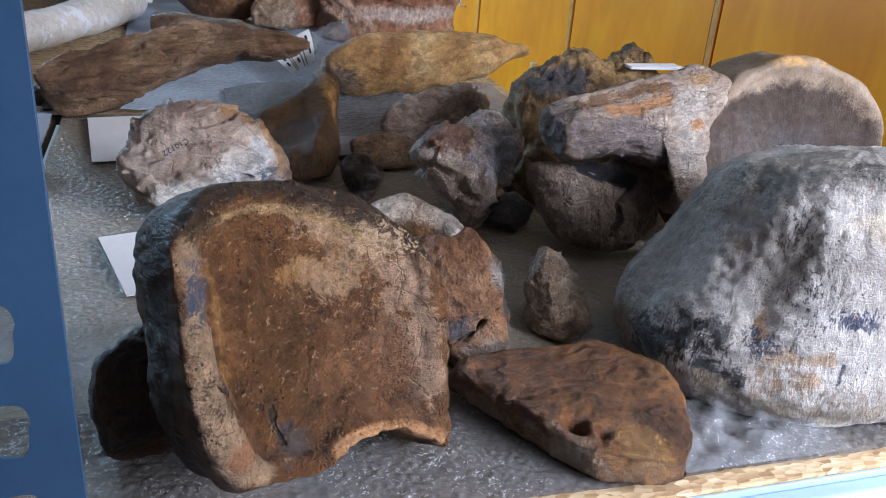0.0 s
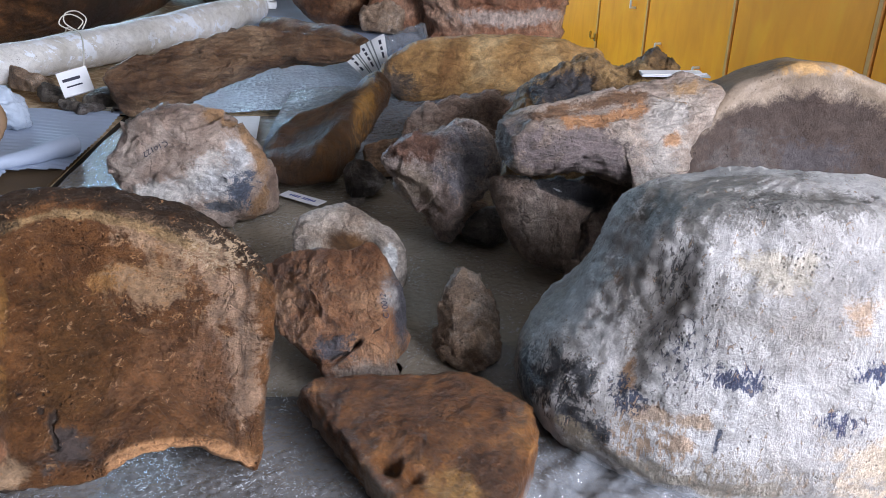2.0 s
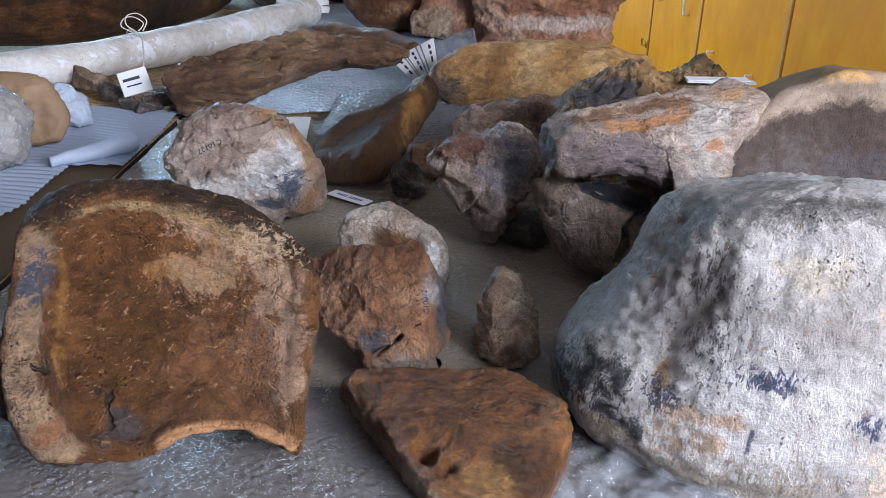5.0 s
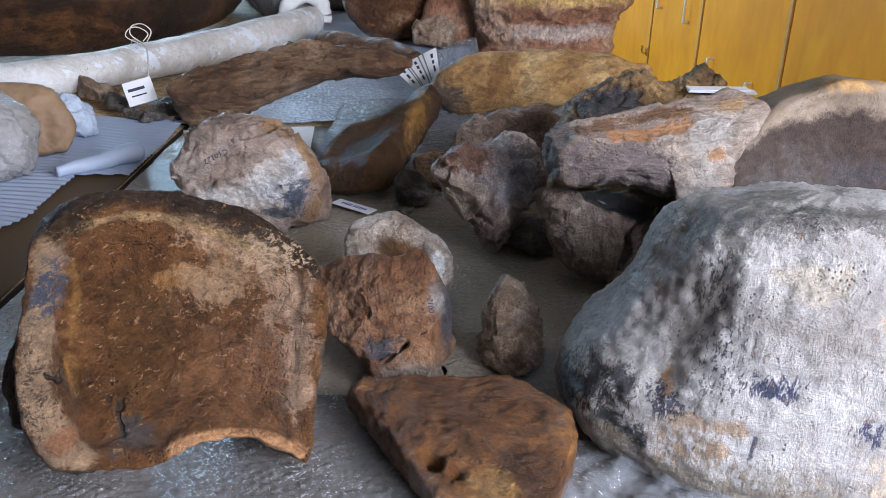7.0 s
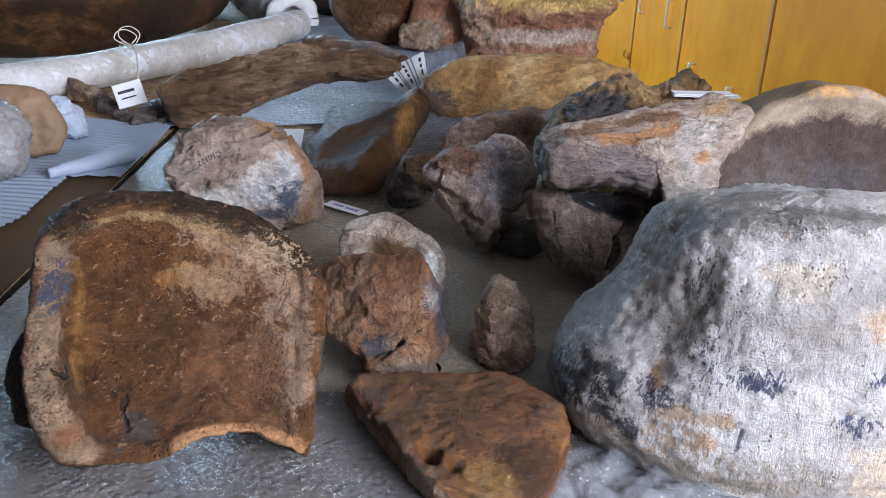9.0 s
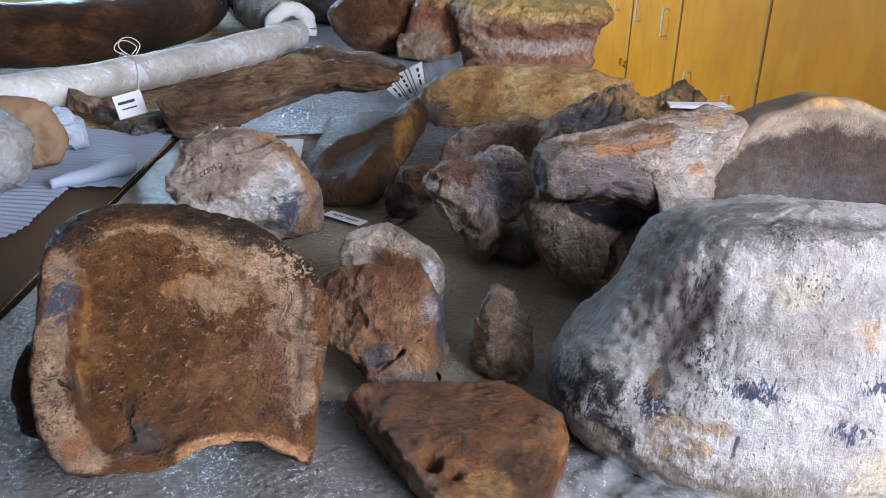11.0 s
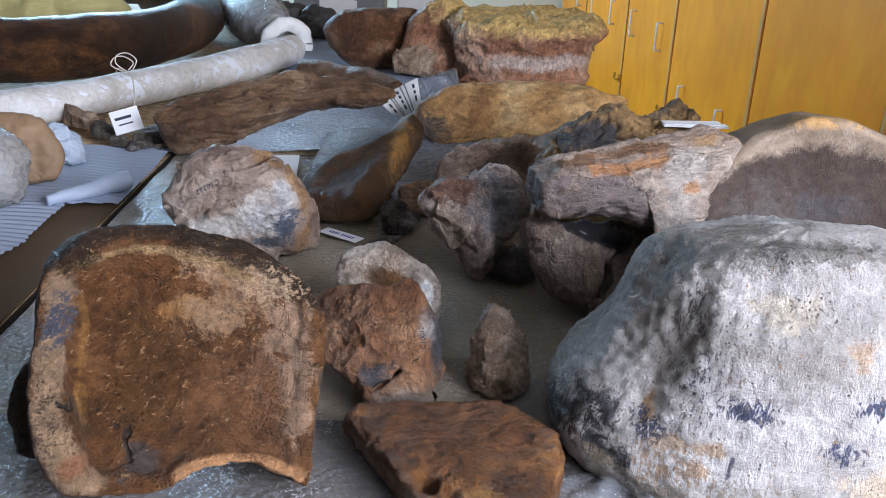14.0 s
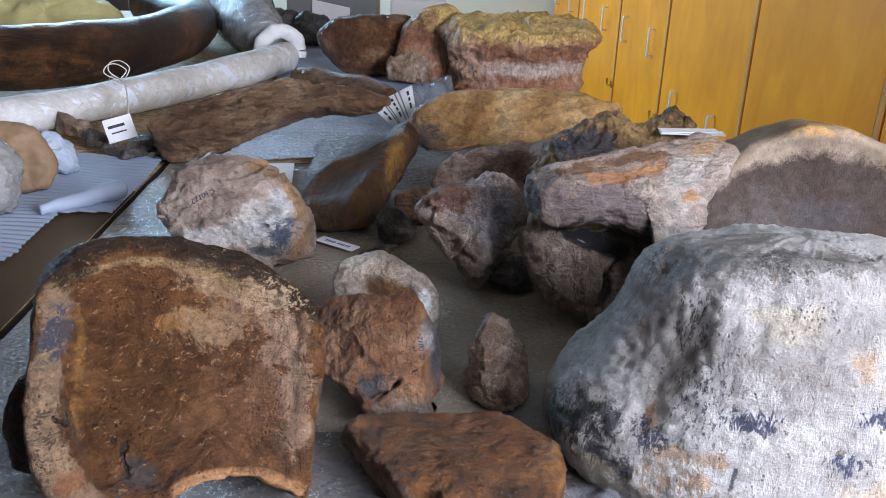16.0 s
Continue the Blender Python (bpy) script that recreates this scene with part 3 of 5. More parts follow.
def weather(me, coarse=0.006, scale=14.0, fine=0.0015, chips=0.0, bumps=(), seed=0.0, lowest=0.0, breaks=(0, 0.0), ridge=0.0, cuts=(), strokes=()):
    """Makes a smooth form uneven: flat cuts (a place, the way the face looks), swells, fine roughness, chipped facets, bumps,
    and strokes: a crest or groove along a line (its points, half-width, height, exponent of its profile). Nothing sinks below the support."""
    me.update()
    count = len(me.vertices)
    co, no = np.empty(count * 3), np.empty(count * 3)
    me.vertices.foreach_get("co", co)
    co = co.reshape(-1, 3)
    for place, way in cuts:
        way = np.array(way, float) / np.linalg.norm(way)
        over = np.clip((co - place) @ way, 0, None)
        co = co - (over * 0.97)[:, None] * way
    co = co.ravel()
    if cuts:
        me.vertices.foreach_set("co", co)
        me.update()
    me.vertex_normals.foreach_get("vector", no)
    co, no = co.reshape(-1, 3), no.reshape(-1, 3)
    push = np.zeros(count)
    shift = Vector((seed * 3.1, seed * 1.7, seed * 2.3))
    for i in range(count):
        v = Vector(co[i]) + shift
        push[i] = coarse * noise.fractal(v * scale, 1.0, 2.0, 3) + fine * noise.fractal(v * scale * 9, 0.8, 2.1, 3)
        if ridge:
            push[i] += ridge * (noise.ridged_multi_fractal(v * scale * 1.3, 0.9, 2.0, 4, 1.0, 2.0) - 1.0)
            push[i] -= ridge * 0.5 * max(0.0, noise.ridged_multi_fractal(v * scale * 3.1 + shift, 0.9, 2.1, 3, 1.0, 2.0) - 1.1)
        if chips:
            w = v * scale * 1.5 + noise.noise_vector(v * scale * 3) * 0.07
            d, cells = noise.voronoi(w)
            tilt = noise.cell_vector(cells[0] * 37.0)
            push[i] += chips * (tilt.dot(w - cells[0]) + tilt.x * 0.35)
            w = w * 2.3
            d, cells = noise.voronoi(w)
            push[i] += chips * 0.4 * noise.cell_vector(cells[0] * 41.0).dot(w - cells[0])
    # flat broken faces: swells beyond a plane are sheared off
    rng = np.random.default_rng(int(seed * 10) + 5)
    mid = co.mean(0)
    for _ in range(breaks[0]):
        way = rng.normal(size=3) * 0.8 + np.array((0.0, -0.75, 0.5))
        way /= np.linalg.norm(way)
        reach = (co - mid) @ way
        over = np.clip(reach - reach.max() * (1 - breaks[1] * rng.uniform(0.4, 1.0)), 0, None)
        co = co - (over * 0.93)[:, None] * way
    for (x, y, z), reach, height in bumps:
        d2 = ((co - (x, y, z)) ** 2).sum(1) / reach**2
        push += height * np.exp(-d2)
    wob = np.array([noise.noise_vector(Vector(c) * 38.0) for c in co]) * 0.006 if strokes else 0
    for line, width, height, power in strokes:
        d = np.full(count, 9.0)
        for a, b in zip(line, line[1:]):
            a, ab = np.array(a), np.array(b) - a
            t = np.clip((co + wob - a) @ ab / (ab @ ab), 0, 1)
            d = np.minimum(d, np.linalg.norm(co + wob - a - t[:, None] * ab, axis=1))
        push += height * np.exp(-((d / width) ** power))
    co = co + no * push[:, None]
    co[:, 2] = np.maximum(co[:, 2], lowest)
    me.vertices.foreach_set("co", co.ravel())
    me.polygons.foreach_set("use_smooth", [True] * len(me.polygons))
    me.update()


def stone(name, place, outline, front, back, mat, lean=25, yaw=0, power=2.4, dish=0.0, parent=None, label="", seg=132, rings=26, rest=True, edge=0.0, bend=(0.0, 0.1), **wear):
    """A bone piece with a given outline in a leaning plane, swelling to the front and the back by given depths.
    dish hollows the front; edge lifts a rim."""
    wear.setdefault("ridge", 0.0035)
    l, w = radians(lean), radians(yaw)
    u = np.array((math.cos(w), math.sin(w), 0))
    b = np.array((-math.sin(w), math.cos(w), 0))
    v = b * math.sin(l) + np.array((0, 0, math.cos(l)))
    n = np.cross(u, v)
    rim = ring_curve(outline, seg)
    mid = rim.mean(0)
    verts, side = [], []
    steps = np.sin(np.linspace(0.03, math.pi / 2, rings))
    for depth, rs in ((front, steps), (-back, steps[-2::-1])):
        for r in rs:
            h = depth * (1 - r**power) ** (1 / power)
            if depth > 0 or depth == front:
                h += -dish * (1 - r**2.2) + edge * math.exp(-(((r - 0.9) / 0.09) ** 2))
            flat = mid + (rim - mid) * r
            h = h + bend[0] * np.clip(flat[:, 1:] / bend[1], 0, 1.2)
            verts.append(np.array(place) + flat[:, :1] * u + flat[:, 1:] * v + h * n)
            side.append(np.full(seg, depth < 0))
    rows = len(verts)
    verts, side = np.concatenate(verts), np.concatenate(side)
    low = verts[:, 2].min()
    if rest and low > 0.001:
        drop = np.clip(1 - (verts[:, 2] - low) / 0.06, 0, 1)
        verts[side, 2] -= (low * drop)[side]
    faces = grid_faces(rows, seg)
    faces.append(tuple(range(seg - 1, -1, -1)))
    faces.append(tuple(range((rows - 1) * seg, rows * seg)))
    me = bpy.data.meshes.new(name)
    me.from_pydata(verts.tolist(), [], faces)
    bm = bmesh.new()
    bm.from_mesh(me)
    bmesh.ops.recalc_face_normals(bm, faces=bm.faces)
    bm.to_mesh(me)
    bm.free()
    weather(me, **wear)
    return linked(name, me, mat, parent, label)


def stack(name, rings, mat, seg=150, rows=70, parent=None, label="", power=2.3, fall=(0.0, 0.0), **wear):
    """A form of level rings: centre x, y, height, half-widths in x and y, turn in degrees. fall: how steeply the top drops behind a given y."""
    r = line_curve(rings, rows)
    a = np.linspace(0, 2 * math.pi, seg, endpoint=False)
    cx = np.sign(np.cos(a)) * np.abs(np.cos(a)) ** (2 / power)
    cy = np.sign(np.sin(a)) * np.abs(np.sin(a)) ** (2 / power)
    verts = []
    for x, y, z, rx, ry, turn in r:
        c, s = math.cos(radians(turn)), math.sin(radians(turn))
        px, py = cx * rx, cy * ry
        verts.append(np.stack([x + px * c - py * s, y + px * s + py * c, np.full(seg, z)], 1))
    top = verts[-1]
    for k in (0.8, 0.6, 0.4, 0.2, 0.05):
        verts.append(top.mean(0) + (top - top.mean(0)) * k + np.array((0, 0, 0.012 * (1 - k * k))))
    faces = grid_faces(len(verts), seg)
    faces.append(tuple(range(seg - 1, -1, -1)))
    faces.append(tuple(range((len(verts) - 1) * seg, len(verts) * seg)))
    verts = np.concatenate(verts)
    verts[:, 2] *= 1 - fall[0] * np.clip(verts[:, 1] - fall[1], 0, None)
    me = bpy.data.meshes.new(name)
    me.from_pydata(verts.tolist(), [], faces)
    weather(me, **wear)
    return linked(name, me, mat, parent, label)


def tube(name, points, mat, seg=28, rows=90, parent=None, label="", squash=1.0, wear=None):
    """A round form along a smooth line; each point: x, y, z, half-width."""
    p = line_curve(points, rows)
    verts = []
    for i in range(rows):
        d = Vector(p[min(i + 1, rows - 1), :3] - p[max(i - 1, 0), :3]).normalized()
        s = d.cross(Vector((0, 0, 1)))
        s = s.normalized() if s.length > 0.01 else Vector((1, 0, 0))
        t = s.cross(d)
        for j in range(seg):
            a = 2 * math.pi * j / seg
            verts.append(tuple(Vector(p[i, :3]) + (s * math.cos(a) + t * math.sin(a) * squash) * p[i, 3]))
    faces = grid_faces(rows, seg) + [tuple(range(seg - 1, -1, -1)), tuple(range((rows - 1) * seg, rows * seg))]
    me = bpy.data.meshes.new(name)
    me.from_pydata(verts, [], faces)
    if wear:
        weather(me, **wear)
    else:
        me.polygons.foreach_set("use_smooth", [True] * len(me.polygons))
    return linked(name, me, mat, parent, label)


def sheet(name, x0, x1, y0, y1, cell, height, mat, parent=None, label=""):
    """A sheet laid as a grid; height(x, y) gives its top."""
    nx, ny = int((x1 - x0) / cell) + 1, int((y1 - y0) / cell) + 1
    xs, ys = np.linspace(x0, x1, nx), np.linspace(y0, y1, ny)
    gx, gy = np.meshgrid(xs, ys)
    co = np.stack([gx, gy, height(gx, gy)], -1).reshape(-1, 3)
    i = np.arange((ny - 1) * nx).reshape(ny - 1, nx)[:, :-1].ravel()
    faces = np.stack([i, i + 1, i + nx + 1, i + nx], 1)
    me = bpy.data.meshes.new(name)
    me.from_pydata(co.tolist(), [], faces.tolist())
    me.polygons.foreach_set("use_smooth", [True] * len(me.polygons))
    return linked(name, me, mat, parent, label)


def waves(gx, gy, seed, size=0.004):
    rng = np.random.default_rng(seed)
    h = np.zeros_like(gx)
    for _ in range(14):
        k, ph, a = rng.uniform(6, 45), rng.uniform(0, 6.3), rng.uniform(0, math.pi)
        h += np.sin((gx * math.cos(a) + gy * math.sin(a)) * k + ph) / 14
    return h * size


def bubbles(gx, gy, pitch=0.0105, height=0.0026):
    """Rows of round air cushions, set like a honeycomb; some are flat, the rows run crooked."""
    gx, gy = gx + np.sin(gy * 23) * 0.004 + np.sin(gy * 7 + 1) * 0.006, gy + np.sin(gx * 19) * 0.004
    gx, gy = gx * 0.94 - gy * 0.34, gx * 0.34 + gy * 0.94
    v = gy / (pitch * 0.866)
    best, full = np.full_like(gx, 9.0), np.zeros_like(gx)
    for dv in (0, 1):
        row = np.floor(v) + dv
        u = gx / pitch - np.mod(row, 2) * 0.5
        col = np.round(u)
        d = np.hypot((u - col) * pitch, (v - row) * pitch * 0.866)
        rnd = np.mod(np.sin(row * 12.9898 + col * 78.233) * 43758.5453, 1.0)
        near = d < best
        best, full = np.where(near, d, best), np.where(near, np.clip(rnd * 1.6 - 0.5, 0.06, 1.0), full)
    return height * full * np.clip(1 - (best / (pitch * 0.48)) ** 2, 0, 1) ** 0.8


def crumple(gx, gy, seed, size):
    """Sharp irregular folds."""
    rng = np.random.default_rng(seed)
    h = np.zeros_like(gx)
    for k in range(16):
        f, ph, a = rng.uniform(20, 130), rng.uniform(0, 6.3), rng.uniform(0, math.pi)
        h += np.abs(np.sin((gx * math.cos(a) + gy * math.sin(a)) * f + ph)) / 16
    return (h - h.min()) * size


# ---- the room ----
FLOOR, TOP = -0.92, 1.75
tagged(boxed("floor", (-2.5, -2.8, FLOOR - 0.1, 2.1, 7.0, FLOOR), M["floor"]), "grey worn floor of the store room", "floor", kind="structure")
tagged(boxed("ceiling", (-2.5, -2.8, TOP, 2.1, 7.0, TOP + 0.1), M["ceiling"]), "unseen ceiling, greyed to cut fill light", "ceiling", kind="structure")


def wall(name, dims, mat="plaster_wall", label="plain cream painted wall"):
    tagged(boxed(name, dims, M[mat]), label, "wall", kind="structure")


wall("wall_north", (-2.5, 6.85, FLOOR, 2.1, 7.0, TOP))
wall("wall_south", (-2.3, -2.8, FLOOR, 1.7, -2.6, TOP), "fill_cut_wall", "plain unseen wall, darkened to cut fill light")
bm = bmesh.new()
for d in ((1.7, -2.6, FLOOR, 2.1, -2.45, TOP), (1.7, -0.85, FLOOR, 2.1, 6.85, TOP), (1.7, -2.45, FLOOR, 2.1, -0.85, 0.2), (1.7, -2.45, 1.5, 2.1, -0.85, TOP)):
    box(bm, *d)
tagged(part("wall_east", bm, M["plaster_wall"]), "cream painted wall with a window opening", "wall", kind="structure")
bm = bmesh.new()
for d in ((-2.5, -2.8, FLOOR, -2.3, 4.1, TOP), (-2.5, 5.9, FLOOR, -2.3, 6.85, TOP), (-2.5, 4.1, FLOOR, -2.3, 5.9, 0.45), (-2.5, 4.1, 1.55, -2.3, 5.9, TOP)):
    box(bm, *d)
tagged(part("wall_west", bm, M["fill_cut_wall"]), "unseen wall with a window opening, darkened to cut fill light", "wall", kind="structure")


# ---- cupboards along the east side ----
def cupboard(y_near, y_far, handles, lock):
    """One bay of tall cupboard doors; its face stands at x = 0 of its own frame, doors to -x."""
    c = empty("wall_cupboard")
    w = y_far - y_near
    boxed("carcass", (0.0, 0.002, FLOOR + 0.002, 0.10, w - 0.002, TOP - 0.15), M["wood"], c)
    d = boxed("door", (-0.02, 0.022, FLOOR + 0.08, -0.001, w - 0.022, TOP - 0.18), M["wood"], c, 0.002)
    for y, z in handles:
        tube("handle", [(-0.021, y, z, 0.0065), (-0.045, y, z + 0.002, 0.0065), (-0.052, y, z + 0.012, 0.0065), (-0.052, y, z + 0.143, 0.0065), (-0.045, y, z + 0.153, 0.0065), (-0.021, y, z + 0.155, 0.0065)],
            M["chrome"], 10, 40, d, "bright bent-wire handle")
    boxed("post", (-0.026, -0.013, FLOOR + 0.002, 0.0, 0.013, TOP - 0.15), M["trim"], c, 0.003)
    if lock:
        k = empty("lock")
        k.parent = c
        bm = bmesh.new()
        box(bm, -0.036, lock[0] - 0.02, lock[1] - 0.03, -0.022, lock[0] + 0.02, lock[1] + 0.02, 0.004)
        part("lock_case", bm, M["brass"], k, "brass lock plate")
        tube("key", [(-0.036, lock[0], lock[1] - 0.01, 0.006), (-0.06, lock[0], lock[1] - 0.01, 0.006), (-0.062, lock[0], lock[1] + 0.035, 0.009)], M["brass"], 10, 12, k)
    c.matrix_world = Matrix.Translation((1.745 - 0.068 * y_near, y_near, 0)) @ pose(0, 0, 0, 0, 0, 3.89)
    return tagged(c, "tall orange varnished wooden cupboard with wire handles", "cupboard", "cupboards along the wall")


BAYS = [0.72, 1.75, 2.76, 3.83, 4.75, 5.87, 6.77]
for i in range(6):
    a, b = BAYS[i], BAYS[i + 1]
    w = b - a
    z = -0.315 if i >= 3 else -0.575
    cupboard(a, b, [(w / 2 - 0.26, z), (w / 2 + 0.27, z)], (0.0, -0.62) if i in (3, 4) else None)

# ---- the shelving ----
rack = empty("shelf_rack", (0, 0, 0))
SHELF = -0.012
boxed("shelf_board", (-0.375, -0.363, SHELF - 0.018, 0.78, 0.80, SHELF), M["board"], rack, 0.001, "raw particle board shelf")
boxed("shelf_board", (-1.6, -0.363, SHELF - 0.018, -0.395, 0.80, SHELF), M["board"], rack, 0.001)
boxed("shelf_board", (-1.6, 0.808, SHELF - 0.018, 0.56, 2.05, SHELF), M["board"], rack, 0.001)
boxed("shelf_board", (-1.6, 2.06, SHELF - 0.018, 0.56, 3.1, SHELF), M["board"], rack, 0.001)
# added strips: they darken the board edges where the gap lies in shade
boxed("gap_shade_strip", (-0.3949, -0.363, SHELF - 0.018, -0.3935, 0.80, SHELF + 0.0005), M["gap_shade"], rack, 0.0, "added dark strip standing for shade in the board gap")
boxed("gap_shade_strip", (-1.6, 0.8062, SHELF - 0.018, 0.56, 0.8079, SHELF + 0.0005), M["gap_shade"], rack, 0.0, "added dark strip standing for shade in the board gap")
beam = boxed("front_beam", (-0.20, -0.386, SHELF - 0.075, 0.78, -0.368, SHELF - 0.008), M["pale_steel"], rack, 0.003, "pale blue painted steel beam")
boxed("beam_lip", (-0.20, -0.3675, SHELF - 0.075, 0.78, -0.3640, SHELF - 0.003), M["pale_steel"], rack, 0.001)
label_plate = boxed("label_plate", (0.30, -0.3875, SHELF - 0.066, 0.62, -0.3862, SHELF - 0.012), M["paper"], rack, 0.0, "white adhesive label with blue print")
for a, b, z0, z1 in ((0.32, 0.39, -0.045, -0.026), (0.41, 0.44, -0.045, -0.03), (0.41, 0.47, -0.058, -0.052)):
    boxed("print", (a, -0.3882, SHELF + z0, b, -0.3877, SHELF + z1), M["blue_ink"], label_plate)


def upright(x, y):
    """A slotted steel angle post: a front flange pierced by rounded slots, and a side flange."""
    bm = bmesh.new()
    pitch, w, t, sc = 0.061, 0.058, 0.0022, -0.032
    lows = [0.143 + (k - 17) * pitch for k in range(40)]
    count = 32
    for low in lows:
        hole, rim = [], []
        for k in range(count):
            a = 2 * math.pi * k / count
            c, q = math.cos(a), math.sin(a)
            hw = 0.0112 if q > 0 else 0.0092
            hx = math.copysign(min(1, abs(c) ** 0.55), c) * hw
            hz = low + pitch / 2 + math.copysign(abs(q) ** 0.7, q) * 0.0175
            hole.append((sc + hx, hz))
            m = max(abs(c), abs(q))
            rx = c / m
            rim.append((sc + (rx * (-sc) if rx > 0 else rx * (w + sc)), low + pitch / 2 + q / m * pitch / 2))
        layers = [[bm.verts.new((px, yy, pz)) for px, pz in ring] for ring, yy in ((rim, 0), (hole, 0), (hole, t), (rim, t))]
        for a, b in zip(layers, layers[1:]):
            for k in range(count):
                bm.faces.new((a[k], a[(k + 1) % count], b[(k + 1) % count], b[k]))
    bmesh.ops.remove_doubles(bm, verts=bm.verts, dist=1e-5)
    box(bm, -w - t, 0, lows[0], -w, 0.05, lows[-1] + pitch)
    box(bm, 0.0, 0, lows[0], 0.0015, 0.006, lows[-1] + pitch)
    bmesh.ops.recalc_face_normals(bm, faces=bm.faces)
    ob = part("upright", bm, M["blue_steel"], rack, "blue painted slotted steel post")
    ob.location = (x, y, 0)
    return ob


upright(-0.2325, -0.43)
for x, y in ((0.73, -0.40), (0.51, 3.0), (-1.55, 3.0), (-1.55, -0.40), (-0.285, 3.0)):
    boxed("leg", (x, y, FLOOR, x + 0.04, y + 0.04, SHELF - 0.019), M["blue_steel"], rack, 0.002)
boxed("bracket", (-0.29, -0.426, SHELF - 0.075, -0.20, -0.366, SHELF - 0.02), M["blue_steel"], rack, 0.002)
tagged(rack, "blue steel rack with raw particle board shelves", "shelf rack")

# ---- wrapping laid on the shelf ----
# front sheet split off: its grey tone and flecks stand for reflected light
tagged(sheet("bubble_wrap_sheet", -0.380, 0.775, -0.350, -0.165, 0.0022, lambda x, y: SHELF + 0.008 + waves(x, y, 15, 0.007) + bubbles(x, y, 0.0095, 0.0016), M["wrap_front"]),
    "grey bubble wrap along the shelf front with painted glints", "bubble wrap")
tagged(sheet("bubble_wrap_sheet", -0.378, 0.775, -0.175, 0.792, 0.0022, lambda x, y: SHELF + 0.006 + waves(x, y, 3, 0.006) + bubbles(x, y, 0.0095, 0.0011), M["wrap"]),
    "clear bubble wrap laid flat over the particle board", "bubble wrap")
tagged(sheet("bubble_wrap_sheet", -0.085, 0.50, 0.50, 0.93, 0.003, lambda x, y: SHELF + 0.030 + waves(x, y, 6, 0.012) + bubbles(x, y) - 0.016 * np.clip((0.56 - y) / 0.06, 0, 1) - 0.006 * np.clip((-0.03 - x) / 0.05, 0, 1), M["wrap_grey"]),
    "grey translucent bubble wrap lying over the shelf joint", "bubble wrap")
tagged(sheet("bubble_wrap_sheet", -0.36, 0.28, 0.795, 1.33, 0.003, lambda x, y: SHELF + 0.012 + waves(x, y, 5, 0.014) + bubbles(x, y), M["wrap_pale"]),
    "crumpled pale bubble wrap under the long bones", "bubble wrap")


for x0, x1, y0, y1, lift, size, seed, lab in ((0.235, 0.42, -0.350, -0.245, 0.0, 0.05, 2, "crumpled clear plastic poking out under the pale bone"), (0.215, 0.30, -0.16, -0.06, -0.004, 0.035, 7, "crumpled clear plastic scrap beside a bone"),
        (0.20, 0.29, 0.22, 0.34, -0.004, 0.045, 9, "crumpled clear plastic scrap under a bone"), (0.08, 0.20, 0.50, 0.66, -0.006, 0.03, 12, "clear plastic scrap between bones")):
    tagged(sheet("plastic_scrap", x0, x1, y0, y1, 0.0025, lambda x, y: SHELF + 0.011 + lift + crumple(x, y, seed, size) * np.clip(np.minimum(np.minimum(x - x0, x1 - x), np.minimum(y - y0, y1 - y)) / 0.03, 0, 1), M["cling"]), lab, "plastic wrap")

# ---- the bones near the front ----
def fossil(ob, label, category="fossil bone", group="fossil bones on the shelf"):
    return tagged(ob, label, category, group)


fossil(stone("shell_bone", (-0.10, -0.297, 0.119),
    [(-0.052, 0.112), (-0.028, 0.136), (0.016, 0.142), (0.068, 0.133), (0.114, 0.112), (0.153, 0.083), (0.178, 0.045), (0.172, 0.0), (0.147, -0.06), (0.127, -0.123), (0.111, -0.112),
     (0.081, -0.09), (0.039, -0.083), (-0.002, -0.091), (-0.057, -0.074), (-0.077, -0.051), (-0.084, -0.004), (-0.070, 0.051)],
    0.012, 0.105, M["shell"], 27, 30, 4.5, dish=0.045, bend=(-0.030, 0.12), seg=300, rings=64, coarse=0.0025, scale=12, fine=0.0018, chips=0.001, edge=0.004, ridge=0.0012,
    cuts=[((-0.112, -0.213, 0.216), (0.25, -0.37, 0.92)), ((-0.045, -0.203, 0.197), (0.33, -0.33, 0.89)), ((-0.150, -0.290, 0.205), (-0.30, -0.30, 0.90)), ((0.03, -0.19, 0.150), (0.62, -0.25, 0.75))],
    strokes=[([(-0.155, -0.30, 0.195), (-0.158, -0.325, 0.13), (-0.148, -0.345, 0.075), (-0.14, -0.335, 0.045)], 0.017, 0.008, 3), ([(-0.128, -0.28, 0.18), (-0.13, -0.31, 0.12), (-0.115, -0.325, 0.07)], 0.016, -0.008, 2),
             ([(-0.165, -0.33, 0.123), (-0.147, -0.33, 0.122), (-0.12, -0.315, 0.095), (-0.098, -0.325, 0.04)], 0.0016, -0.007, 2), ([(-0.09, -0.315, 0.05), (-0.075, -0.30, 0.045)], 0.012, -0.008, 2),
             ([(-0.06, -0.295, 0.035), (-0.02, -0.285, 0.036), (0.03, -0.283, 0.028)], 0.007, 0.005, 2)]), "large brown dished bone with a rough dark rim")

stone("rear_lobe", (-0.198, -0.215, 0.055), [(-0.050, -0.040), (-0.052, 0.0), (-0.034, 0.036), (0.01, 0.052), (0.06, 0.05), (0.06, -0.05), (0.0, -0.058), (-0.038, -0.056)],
    0.022, 0.05, M["lobe"], 25, 20, 2.6, seg=110, rings=24, parent=bpy.data.objects["shell_bone"], label="brown lobe behind the dish, painted near-black as shaded", coarse=0.006, scale=16, fine=0.0016, breaks=(6, 0.25), seed=33)

